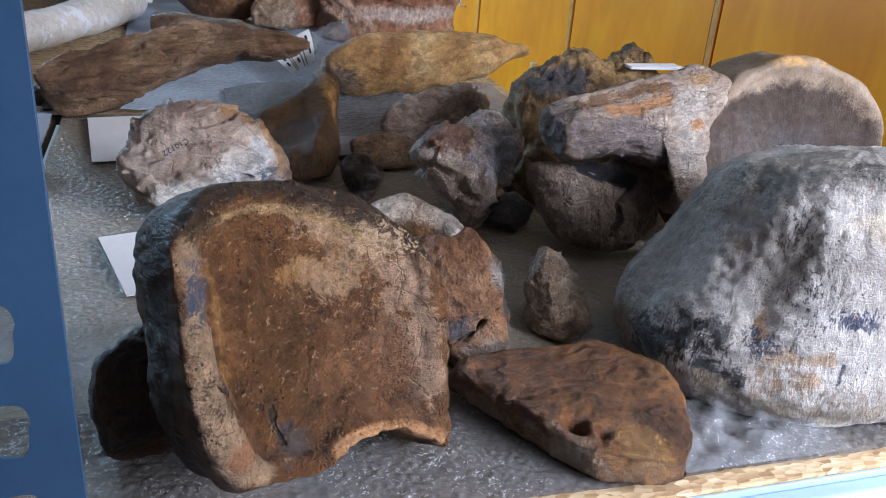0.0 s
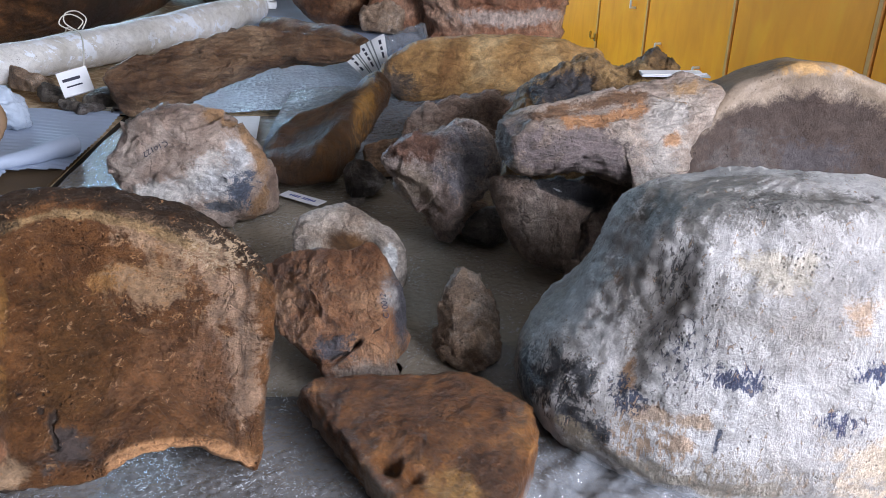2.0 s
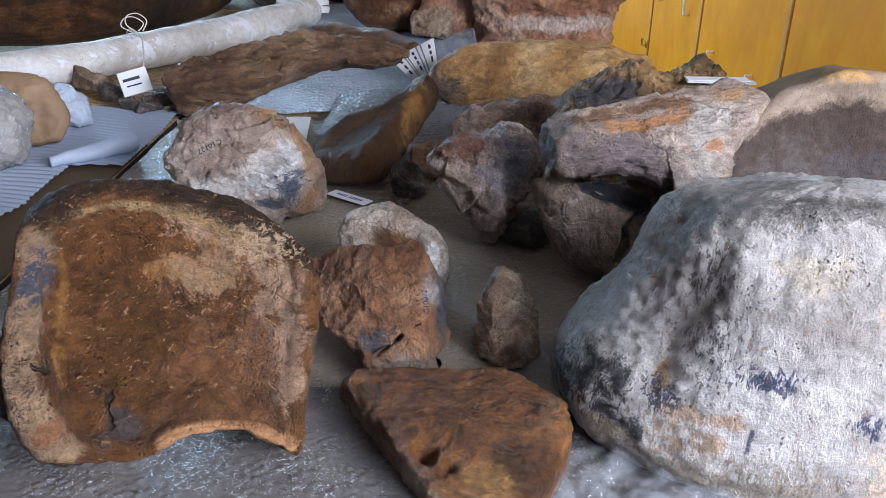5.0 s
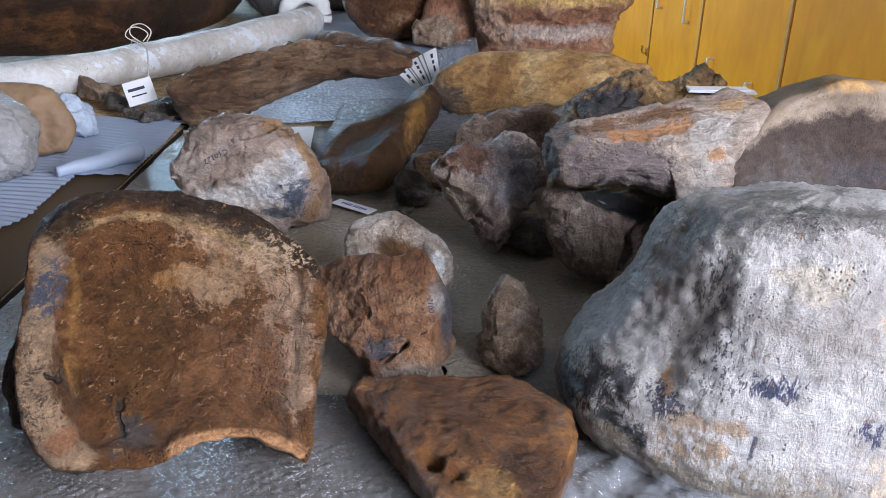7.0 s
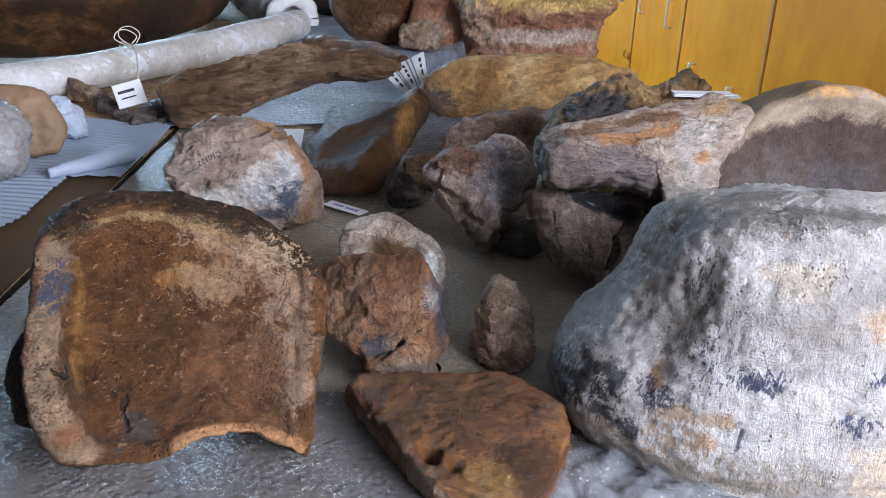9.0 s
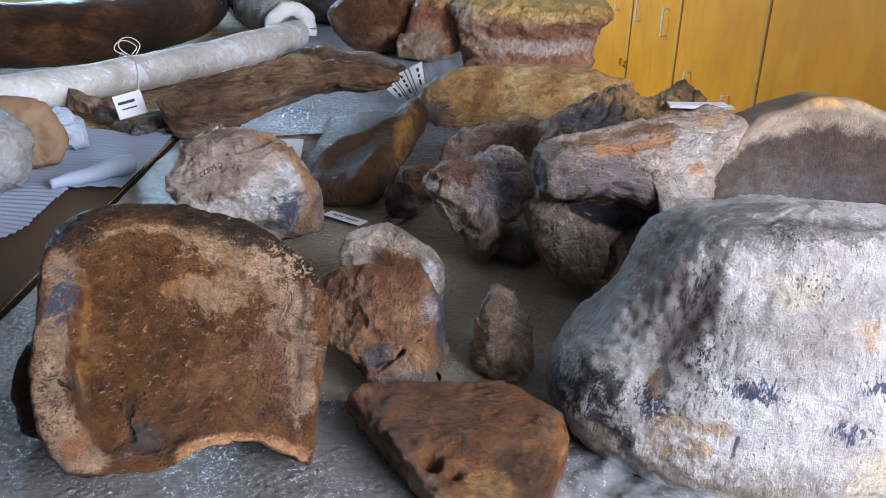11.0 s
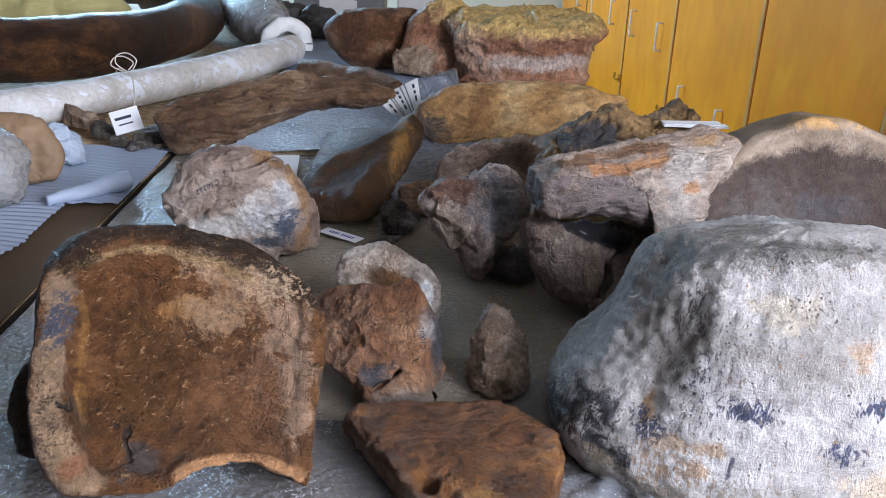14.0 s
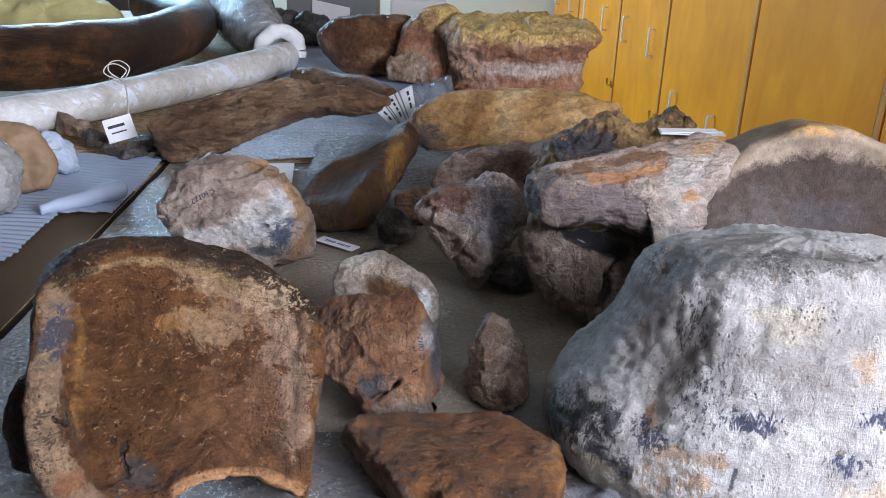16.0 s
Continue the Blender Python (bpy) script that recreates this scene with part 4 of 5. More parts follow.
fossil(stone("slab_bone", (0.165, -0.268, 0.017),
    [(-0.103, 0.075), (-0.07, 0.072), (0.045, 0.078), (0.10, 0.055), (0.112, 0.01), (0.092, -0.05), (0.07, -0.092), (0.0, -0.082), (-0.04, -0.03), (-0.075, 0.02)],
    0.022, 0.018, M["slab"], 84, 0, 7, seg=200, rings=44, coarse=0.006, scale=14, fine=0.0022, breaks=(4, 0.14), ridge=0.0,
    bumps=[((0.150, -0.311, 0.038), 0.007, -0.034), ((0.144, -0.309, 0.038), 0.006, -0.02), ((0.169, -0.322, 0.038), 0.006, -0.022)]), "brown weathered flat bone slab with a small hole")

fossil(stack("pale_bone", [(0.50, -0.17, 0.0, 0.216, 0.156, 0), (0.50, -0.17, 0.03, 0.230, 0.164, 0), (0.50, -0.17, 0.06, 0.228, 0.163, 0), (0.50, -0.17, 0.09, 0.212, 0.159, 0), (0.50, -0.17, 0.12, 0.185, 0.154, 0), (0.50, -0.17, 0.155, 0.166, 0.145, 0),
    (0.50, -0.17, 0.185, 0.156, 0.130, 0), (0.50, -0.17, 0.21, 0.144, 0.113, 0), (0.50, -0.175, 0.229, 0.122, 0.089, 0), (0.50, -0.18, 0.235, 0.09, 0.06, 0)], M["white"], 300, 130, power=2.15, fall=(0.9, -0.22), ridge=0.0018,
    coarse=0.0045, scale=11, fine=0.0022, seed=2,
    strokes=[([(0.37, -0.235, 0.205), (0.41, -0.25, 0.225), (0.44, -0.258, 0.236), (0.50, -0.26, 0.236)], 0.016, 0.007, 2), ([(0.43, -0.285, 0.20), (0.49, -0.29, 0.195)], 0.022, -0.010, 2),
             ([(0.355, -0.17, 0.20), (0.335, -0.20, 0.11), (0.30, -0.235, 0.05)], 0.030, 0.007, 2), ([(0.375, -0.26, 0.17), (0.345, -0.265, 0.10)], 0.020, -0.006, 2), ([(0.30, -0.17, 0.075), (0.34, -0.13, 0.14)], 0.012, -0.005, 2), ([(0.285, -0.19, 0.05), (0.33, -0.17, 0.12)], 0.006, 0.004, 1.5)]), "massive pale grey bone end with black staining")

limb = empty("limb_bone", (0.5, 0.15, 0))
fossil(limb, "grey and rust limb bone with a round joint face")
for ob in (
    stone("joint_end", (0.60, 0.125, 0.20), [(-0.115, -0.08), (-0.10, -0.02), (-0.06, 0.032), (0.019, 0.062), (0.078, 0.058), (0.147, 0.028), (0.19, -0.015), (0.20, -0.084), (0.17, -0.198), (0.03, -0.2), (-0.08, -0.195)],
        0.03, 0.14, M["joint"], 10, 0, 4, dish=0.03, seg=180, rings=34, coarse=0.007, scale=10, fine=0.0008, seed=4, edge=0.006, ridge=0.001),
    stone("shaft", (0.40, 0.10, 0.19), [(-0.132, 0.01), (-0.109, 0.024), (-0.042, 0.032), (0.037, 0.051), (0.091, 0.066), (0.130, 0.062), (0.126, 0.02), (0.098, -0.02), (0.084, -0.066), (0.09, -0.13), (0.04, -0.13), (0.045, -0.085), (0.02, -0.064), (-0.03, -0.051), (-0.081, -0.056), (-0.114, -0.053), (-0.136, -0.02)],
        0.035, 0.05, M["limb"], 25, 0, 2.6, seg=220, rings=44, rest=False, coarse=0.004, scale=16, fine=0.0016, breaks=(3, 0.15), seed=5, ridge=0.002, chips=0.0045,
        cuts=[((0.35, 0.085, 0.205), (-0.05, -0.55, 0.83)), ((0.272, 0.11, 0.16), (-0.95, -0.3, 0.1))],
        strokes=[([(0.30, 0.075, 0.20), (0.38, 0.066, 0.205), (0.45, 0.055, 0.225)], 0.010, 0.005, 1.5),
                 ([(0.375, 0.07, 0.20), (0.395, 0.065, 0.165)], 0.003, -0.003, 2), ([(0.39, 0.07, 0.20), (0.41, 0.065, 0.165)], 0.003, -0.003, 2), ([(0.405, 0.07, 0.20), (0.425, 0.065, 0.16)], 0.003, -0.003, 2), ([(0.29, 0.08, 0.17), (0.36, 0.07, 0.175)], 0.004, -0.003, 2)])):
    ob.parent = limb
    ob.location = -limb.location

fossil(stone("half_bone", (0.34, 0.11, 0.075), [(-0.072, 0.036), (-0.051, 0.043), (-0.005, 0.040), (0.059, 0.045), (0.10, 0.03), (0.105, -0.04), (0.05, -0.075), (0.005, -0.066), (-0.031, -0.05), (-0.057, -0.017)],
    0.04, 0.05, M["half"], 25, 0, 2.6, coarse=0.003, scale=16, fine=0.0014, ridge=0.003, chips=0.0035, seg=220, rings=56, seed=6,
    cuts=[((0.325, 0.062, 0.09), (-0.28, -0.80, 0.5)), ((0.41, 0.068, 0.07), (0.35, -0.9, 0.1)), ((0.35, 0.045, 0.045), (0.0, -0.75, -0.55))],
    strokes=[([(0.325, 0.095, 0.122), (0.365, 0.085, 0.114), (0.39, 0.085, 0.108)], 0.010, -0.016, 3), ([(0.405, 0.082, 0.112), (0.378, 0.066, 0.080), (0.364, 0.055, 0.035)], 0.0035, -0.02, 2), ([(0.285, 0.09, 0.108), (0.31, 0.07, 0.098), (0.35, 0.058, 0.078), (0.37, 0.058, 0.07)], 0.005, 0.004, 1.5)]), "grey hollow half of a broken bone")

fossil(stone("vertebra_piece", (0.20, 0.20, 0.088), [(-0.069, 0.025), (-0.043, 0.045), (-0.005, 0.060), (0.036, 0.074), (0.059, 0.066), (0.079, 0.036), (0.076, -0.002), (0.046, -0.029), (0.030, -0.048), (0.014, -0.064), (-0.018, -0.038), (-0.05, -0.008)],
    0.040, 0.07, M["vert"], 25, 0, 2.6, coarse=0.002, scale=13, fine=0.0014, ridge=0.004, chips=0.008, seg=230, rings=60, seed=7,
    cuts=[((0.18, 0.165, 0.085), (-0.50, -0.80, 0.1)), ((0.235, 0.16, 0.10), (0.60, -0.75, 0.1)), ((0.20, 0.18, 0.135), (-0.15, -0.62, 0.75))],
    strokes=[([(0.14, 0.20, 0.105), (0.185, 0.155, 0.10), (0.215, 0.165, 0.06)], 0.006, 0.010, 1.3), ([(0.20, 0.155, 0.14), (0.215, 0.15, 0.105), (0.225, 0.16, 0.06)], 0.007, 0.012, 1.3), ([(0.25, 0.155, 0.14), (0.22, 0.15, 0.11), (0.185, 0.155, 0.10)], 0.005, 0.008, 1.3),
             ([(0.165, 0.17, 0.12), (0.195, 0.155, 0.122)], 0.010, -0.012, 2), ([(0.225, 0.155, 0.13), (0.25, 0.16, 0.12)], 0.010, -0.010, 2), ([(0.19, 0.165, 0.075), (0.205, 0.165, 0.06)], 0.012, -0.008, 2), ([(0.245, 0.16, 0.095), (0.235, 0.165, 0.07)], 0.010, -0.010, 2)]), "broken brown and grey vertebra piece")

fossil(stone("rusty_bone", (0.10, -0.105, 0.05), [(-0.092, 0.055), (-0.06, 0.071), (0.0, 0.069), (0.027, 0.080), (0.046, 0.05), (0.062, 0.016), (0.064, -0.026), (0.052, -0.046), (0.064, -0.062), (0.041, -0.066), (-0.012, -0.067), (-0.03, -0.044), (-0.061, -0.017), (-0.081, 0.018)],
    0.030, 0.045, M["chunk"], 40, 0, 3.2, coarse=0.003, scale=18, fine=0.0010, ridge=0.0016, chips=0.0028, seg=240, rings=60, seed=8,
    cuts=[((0.075, -0.13, 0.062), (-0.45, -0.55, 0.70)), ((0.115, -0.115, 0.075), (0.25, -0.50, 0.83)), ((0.14, -0.15, 0.035), (0.30, -0.85, 0.43)), ((0.155, -0.10, 0.045), (0.93, -0.3, 0.2))],
    strokes=[([(0.05, -0.085, 0.085), (0.085, -0.125, 0.072), (0.105, -0.145, 0.055)], 0.004, 0.005, 1.3), ([(0.085, -0.160, 0.028), (0.105, -0.155, 0.043), (0.125, -0.14, 0.052), (0.15, -0.13, 0.056)], 0.0022, -0.012, 2),
             ([(0.146, -0.135, 0.05), (0.150, -0.15, 0.035), (0.153, -0.168, 0.012)], 0.0022, -0.012, 2), ([(0.09, -0.15, 0.045), (0.105, -0.145, 0.053)], 0.010, -0.006, 2),
             ([(0.045, -0.10, 0.075), (0.075, -0.14, 0.045)], 0.003, -0.003, 2), ([(0.06, -0.085, 0.08), (0.09, -0.12, 0.067)], 0.0025, -0.003, 2)]), "rust-brown cracked bone with an inked number")

fossil(stone("hollow_bone", (0.10, 0.045, 0.05), [(-0.072, 0.02), (-0.061, 0.048), (-0.012, 0.061), (0.031, 0.040), (0.06, 0.010), (0.063, -0.022), (0.048, -0.048), (0.019, -0.04), (-0.016, -0.03), (-0.058, -0.02)],
    0.020, 0.040, M["hollow"], 50, 0, 3.2, dish=0.0, coarse=0.003, scale=18, fine=0.0016, ridge=0.002, seg=190, rings=44, seed=9,
    strokes=[([(0.075, 0.025, 0.075), (0.11, 0.02, 0.072)], 0.020, -0.055, 4), ([(0.04, 0.05, 0.085), (0.09, 0.07, 0.095), (0.135, 0.04, 0.075)], 0.007, 0.005, 2)]), "pale hollow bone with a white paint patch")

fossil(stone("numbered_bone", (-0.13, 0.29, 0.075), [(-0.127, -0.01), (-0.105, 0.032), (-0.094, 0.062), (-0.049, 0.083), (0.01, 0.073), (0.062, 0.044), (0.101, -0.005), (0.111, -0.055), (0.091, -0.076), (0.034, -0.088), (-0.016, -0.079), (-0.084, -0.051)],
    0.045, 0.09, M["rock"], 30, 0, 2.6, seg=190, rings=40, coarse=0.004, scale=13, fine=0.0018, chips=0.010, ridge=0.003, seed=10,
    cuts=[((-0.16, 0.245, 0.095), (-0.25, -0.80, 0.55)), ((-0.08, 0.24, 0.075), (0.35, -0.85, 0.40)), ((-0.04, 0.27, 0.05), (0.80, -0.55, 0.25)), ((-0.13, 0.235, 0.04), (0.0, -0.95, 0.1))],
    strokes=[([(-0.21, 0.245, 0.045), (-0.14, 0.235, 0.082), (-0.085, 0.245, 0.115), (-0.075, 0.26, 0.13)], 0.006, 0.008, 1.3), ([(-0.18, 0.24, 0.04), (-0.12, 0.235, 0.07), (-0.085, 0.245, 0.095)], 0.010, -0.006, 2), ([(-0.20, 0.28, 0.115), (-0.13, 0.285, 0.14)], 0.006, 0.004, 1.5)]), "brown-pink bone lump with an inked number")

fossil(stone("dark_bone", (0.03, 0.53, 0.03), [(-0.10, -0.05), (-0.072, 0.08), (-0.015, 0.16), (0.045, 0.27), (0.072, 0.31), (0.095, 0.27), (0.075, 0.15), (0.058, 0.05), (0.045, -0.03), (0.035, -0.10), (0.015, -0.155), (-0.04, -0.165), (-0.085, -0.13)],
    0.034, 0.03, M["dark"], 88, 0, 3.0, seg=170, rings=32, coarse=0.005, scale=10, fine=0.0010, seed=11, ridge=0.004,
    strokes=[([(0.02, 0.38, 0.055), (0.06, 0.52, 0.065), (0.085, 0.66, 0.065), (0.105, 0.82, 0.06)], 0.024, 0.018, 1.2), ([(-0.03, 0.45, 0.06), (0.0, 0.60, 0.06), (0.05, 0.75, 0.06)], 0.03, -0.007, 2), ([(0.09, 0.50, 0.05), (0.10, 0.65, 0.05)], 0.018, -0.012, 2)]), "dark brown glossy bone blade")

fossil(stone("small_red_bone", (0.225, 0.50, 0.045), [(-0.068, 0.005), (-0.045, 0.045), (0.012, 0.066), (0.082, 0.070), (0.118, 0.045), (0.10, -0.03), (-0.04, -0.035)],
    0.03, 0.05, M["red"], seg=130, rings=28, coarse=0.005, scale=16, seed=12, chips=0.008, ridge=0.004, strokes=[([(0.17, 0.47, 0.05), (0.23, 0.46, 0.085), (0.30, 0.47, 0.08)], 0.008, 0.008, 1.4), ([(0.20, 0.465, 0.05), (0.29, 0.465, 0.06)], 0.010, -0.008, 2)]), "small reddish bone piece")

fossil(stone("black_fragment", (0.10, 0.37, 0.026), [(-0.05, 0.012), (-0.025, 0.024), (0.02, 0.02), (0.034, -0.012), (0.026, -0.032), (-0.036, -0.034)],
    0.02, 0.03, M["blackish"], seg=96, rings=20, coarse=0.003, scale=22, fine=0.0014, breaks=(10, 0.5), seed=13), "blackish split bone fragment")
fossil(stone("brown_fragment", (0.145, 0.45, 0.026), [(-0.05, 0.02), (0.0, 0.03), (0.05, 0.02), (0.045, -0.028), (-0.04, -0.028)],
    0.02, 0.03, M["long"], seg=80, rings=16, coarse=0.008, scale=24, seed=14), "small dark brown bone fragment")
fossil(stone("tan_fragment", (0.222, -0.088, 0.026), [(-0.030, -0.012), (-0.024, 0.030), (-0.004, 0.062), (0.018, 0.050), (0.036, 0.012), (0.034, -0.030), (0.010, -0.048), (-0.018, -0.034)],
    0.022, 0.03, M["pebble"], 42, 0, 3.4, seg=130, rings=34, coarse=0.002, scale=30, fine=0.0014, chips=0.005, ridge=0.0015, seed=15,
    cuts=[((0.205, -0.09, 0.045), (-0.80, -0.50, 0.35)), ((0.235, -0.095, 0.045), (0.42, -0.55, 0.72)), ((0.222, -0.12, 0.02), (0.1, -0.95, 0.2))],
    strokes=[([(0.212, -0.06, 0.062), (0.222, -0.10, 0.040), (0.228, -0.125, 0.015)], 0.004, 0.003, 1.3)]), "small tan bone fragment")

fossil(stone("ochre_back_bone", (0.45, 0.34, 0.18), [(-0.163, -0.036), (-0.122, -0.006), (-0.065, 0.024), (-0.025, 0.033), (0.033, 0.022), (0.074, 0.048), (0.107, 0.044), (0.124, 0.016), (0.14, -0.19), (-0.13, -0.19)],
    0.05, 0.06, M["back"], 25, 0, 2.4, coarse=0.012, scale=16, fine=0.0026, breaks=(9, 0.22), ridge=0.009, seg=170, rings=36, seed=16), "dark and ochre broken bone standing upright")
fossil(stone("ochre_long_bone", (0.30, 0.88, 0.075), [(-0.196, -0.029), (-0.174, 0.024), (-0.093, 0.055), (0.082, 0.067), (0.198, 0.055), (0.263, 0.024), (0.177, -0.02), (0.038, -0.06), (-0.113, -0.082), (-0.16, -0.063)],
    0.05, 0.06, M["oval"], 25, 0, 2.3, seg=150, rings=28, coarse=0.010, scale=9, fine=0.0016, seed=17), "long ochre bone with a pointed end")
fossil(stone("brown_long_bone", (-0.2, 0.77, 0.075), [(-0.214, -0.007), (-0.17, 0.033), (-0.071, 0.068), (0.083, 0.101), (0.117, 0.089), (0.228, 0.074), (0.272, 0.059), (0.229, 0.036), (0.085, 0.022), (-0.047, -0.026), (-0.168, -0.05)],
    0.04, 0.06, M["long"], 25, 0, 2.3, seg=200, rings=40, coarse=0.006, scale=11, fine=0.0018, ridge=0.0045, chips=0.005, seed=18,
    cuts=[((-0.18, 0.745, 0.10), (-0.12, -0.55, 0.82)), ((-0.15, 0.735, 0.07), (0.1, -0.90, -0.35))], strokes=[([(-0.38, 0.75, 0.085), (-0.22, 0.74, 0.115), (-0.08, 0.75, 0.15), (0.02, 0.76, 0.15)], 0.010, 0.008, 1.4)]), "long dark brown bone with flaking ends")
fossil(stack("big_vertebra", [(0.40, 1.58, 0.0, 0.195, 0.15, 0), (0.40, 1.58, 0.05, 0.185, 0.145, 0), (0.40, 1.58, 0.095, 0.185, 0.14, 0), (0.405, 1.58, 0.125, 0.205, 0.155, 0), (0.41, 1.58, 0.15, 0.225, 0.17, 0), (0.41, 1.59, 0.172, 0.215, 0.165, 0), (0.41, 1.60, 0.18, 0.18, 0.13, 0)],
    M["big_vert"], 180, 60, coarse=0.016, scale=9, fine=0.003, chips=0.016, ridge=0.008, seed=19, power=2.4), "large red-brown vertebra with a yellow top")
fossil(stone("brown_lump_bone", (0.0, 1.75, 0.08), [(-0.192, 0.016), (-0.127, 0.07), (0.081, 0.093), (0.14, 0.0), (0.015, -0.085), (-0.124, -0.075)],
    0.09, 0.1, M["chunk"], seg=110, rings=22, coarse=0.014, scale=8, fine=0.002, seed=20), "rounded brown bone on white foam")

fossil(tube("white_tusk", [(-1.25, 0.66, 0.043, 0.040), (-0.79, 0.92, 0.043, 0.041), (-0.60, 1.12, 0.043, 0.043), (-0.43, 1.39, 0.045, 0.045), (-0.335, 1.58, 0.046, 0.045), (-0.29, 1.72, 0.046, 0.044), (-0.283, 1.75, 0.046, 0.03)],
    M["tusk"], 48, 120, wear=dict(coarse=0.004, scale=9, fine=0.0006)), "cream coloured tusk tied with twine", "tusk")
fossil(tube("dark_tusk", [(-1.5, 1.20, 0.088, 0.085), (-0.974, 1.35, 0.088, 0.085), (-0.76, 1.50, 0.088, 0.083), (-0.64, 1.80, 0.088, 0.080), (-0.68, 2.2, 0.088, 0.072), (-0.95, 2.5, 0.09, 0.06)],
    M["dark_tusk"], 48, 120, wear=dict(coarse=0.006, scale=8, fine=0.001)), "dark brown curved tusk", "tusk")


# ---- the left shelf: cardboard, foam, wrapped parcel ----
def flat(name, x0, y0, x1, y1, z, thick, mat, turn=0, label="", category="", bevel=0.0):
    ob = boxed(name, (-(x1 - x0) / 2, -(y1 - y0) / 2, 0, (x1 - x0) / 2, (y1 - y0) / 2, thick), mat, None, bevel)
    ob.matrix_world = pose((x0 + x1) / 2, (y0 + y1) / 2, z, 0, 0, turn)
    return tagged(ob, label, category)


flat("cardboard_sheet", -1.3, -0.355, -0.397, 0.60, SHELF + 0.001, 0.005, M["cardboard"], 0, "brown cardboard sheet lying on the shelf", "cardboard")
sheet_foam = sheet("foam_sheet", -1.1, -0.385, 0.05, 0.80, 0.0026, lambda x, y: SHELF + 0.012 + 0.0012 * np.sin((y + 0.10 * x + 0.01 * np.sin(x * 14)) * 2 * math.pi / 0.017) + waves(x, y, 8, 0.012), M["foam"])
bm = bmesh.new()
bm.from_mesh(sheet_foam.data)
gone = []
for f in bm.faces:
    c = f.calc_center_median()
    jag = 0.005 * noise.noise(Vector((c.x * 30, c.y * 30, 0)))
    if (c.y < 0.475 + 0.25 * (c.x + 0.37) + jag and c.x > -0.475 + 0.6 * min(0, c.y - 0.25) + jag) or c.x > -0.392:
        gone.append(f)
bmesh.ops.delete(bm, geom=gone, context="FACES")
bm.to_mesh(sheet_foam.data)
bm.free()
tagged(sheet_foam, "white ribbed foam sheet with a torn edge", "foam sheet")
tagged(tube("foam_roll", [(-0.50, 0.435, 0.012, 0.010), (-0.46, 0.475, 0.014, 0.013), (-0.42, 0.515, 0.016, 0.016), (-0.396, 0.54, 0.017, 0.018)], M["foam"], 20, 24, wear=dict(coarse=0.003, scale=30, fine=0.0005)),
    "small roll of white foam", "foam roll")
parcel = empty("wrapped_parcel", (-0.64, 0.50, 0))
for ob in (
    stone("wrapping", (-0.655, 0.44, 0.055), [(-0.15, -0.065), (-0.13, 0.05), (-0.05, 0.105), (0.05, 0.095), (0.115, 0.04), (0.105, -0.04), (0.04, -0.07)], 0.07, 0.08, M["wrap_parcel"], 25, 0, 2.4, seg=140, rings=30, coarse=0.008, scale=14, fine=0.005, ridge=0.006, seed=30),
    stone("kraft_band", (-0.625, 0.555, 0.055), [(-0.12, 0.04), (-0.03, 0.075), (0.05, 0.065), (0.10, 0.01), (0.095, -0.055), (0.05, -0.06), (-0.1, -0.055)], 0.02, 0.03, M["kraft"], 25, 15, 3, seg=90, rings=18, coarse=0.008, scale=14, ridge=0.006, seed=31),
    stone("pouch", (-0.60, 0.68, 0.035), [(-0.08, -0.035), (-0.05, 0.04), (0.02, 0.045), (0.065, 0.01), (0.06, -0.035)], 0.03, 0.04, M["wrap_pale"], 25, 0, 2.4, seg=90, rings=20, coarse=0.010, scale=24, fine=0.004, seed=32)):
    ob.parent = parcel
    ob.location = -parcel.location
tagged(parcel, "bubble-wrapped parcel with a brown paper band", "parcel")

# ---- papers, tags and ink ----
def card(name, place, size, turn, label, lines=(), thick=0.0012, lean=0.0, ink="ink"):
    """A paper card with bars for its writing: x, y, length, height from the card's centre."""
    w, h = size
    c = empty(name)
    boxed("paper", (-w / 2, -h / 2, 0, w / 2, h / 2, thick), M["paper"], c)
    for x, y, a, b in lines:
        boxed("print", (x, y, thick, x + a, y + b, thick + 0.0003), M[ink], c)
    c.matrix_world = Matrix.Translation(place) @ pose(0, 0, 0, lean, 0, turn) @ pose(0, 0, 0, 0, 0, 14 if lean == 62 else 0)
    return tagged(c, label, "paper tag")


word = [(-0.024 + k * 0.0052 + (0.004 if k > 3 else 0), -0.0035, 0.0030, 0.0065) for k in range(9)]
card("paper_tag", (0.006, 0.336, 0.002), (0.075, 0.022), -35, "white paper tag with dark writing", word, ink="blue_ink")
card("paper_sheet", (-0.215, 0.63, 0.002), (0.21, 0.24), 6, "white paper label under a bone")
card("paper_sheet", (-0.185, 0.145, 0.002), (0.15, 0.17), 14, "white paper label with faint print under a bone", [(-0.02, 0.06, 0.05, 0.004), (-0.02, 0.05, 0.04, 0.004)])
card("card_tag", (0.532, 0.30, 0.203), (0.094, 0.022), -3, "white card tag lying on a bone", [], 0.002)
card("card_tag", (0.528, 0.303, 0.2055), (0.086, 0.022), 2, "white card tag lying on another tag", [], 0.0015)
hung = card("hanging_tag", (-0.493, 0.83, 0.047), (0.058, 0.050), 16, "thick white card tag hung on twine from a tusk", [(-0.022, 0.004, 0.034, 0.006), (-0.018, -0.008, 0.030, 0.003)], 0.006, 62)
tw = empty("twine", (-0.57, 1.08, 0.0))
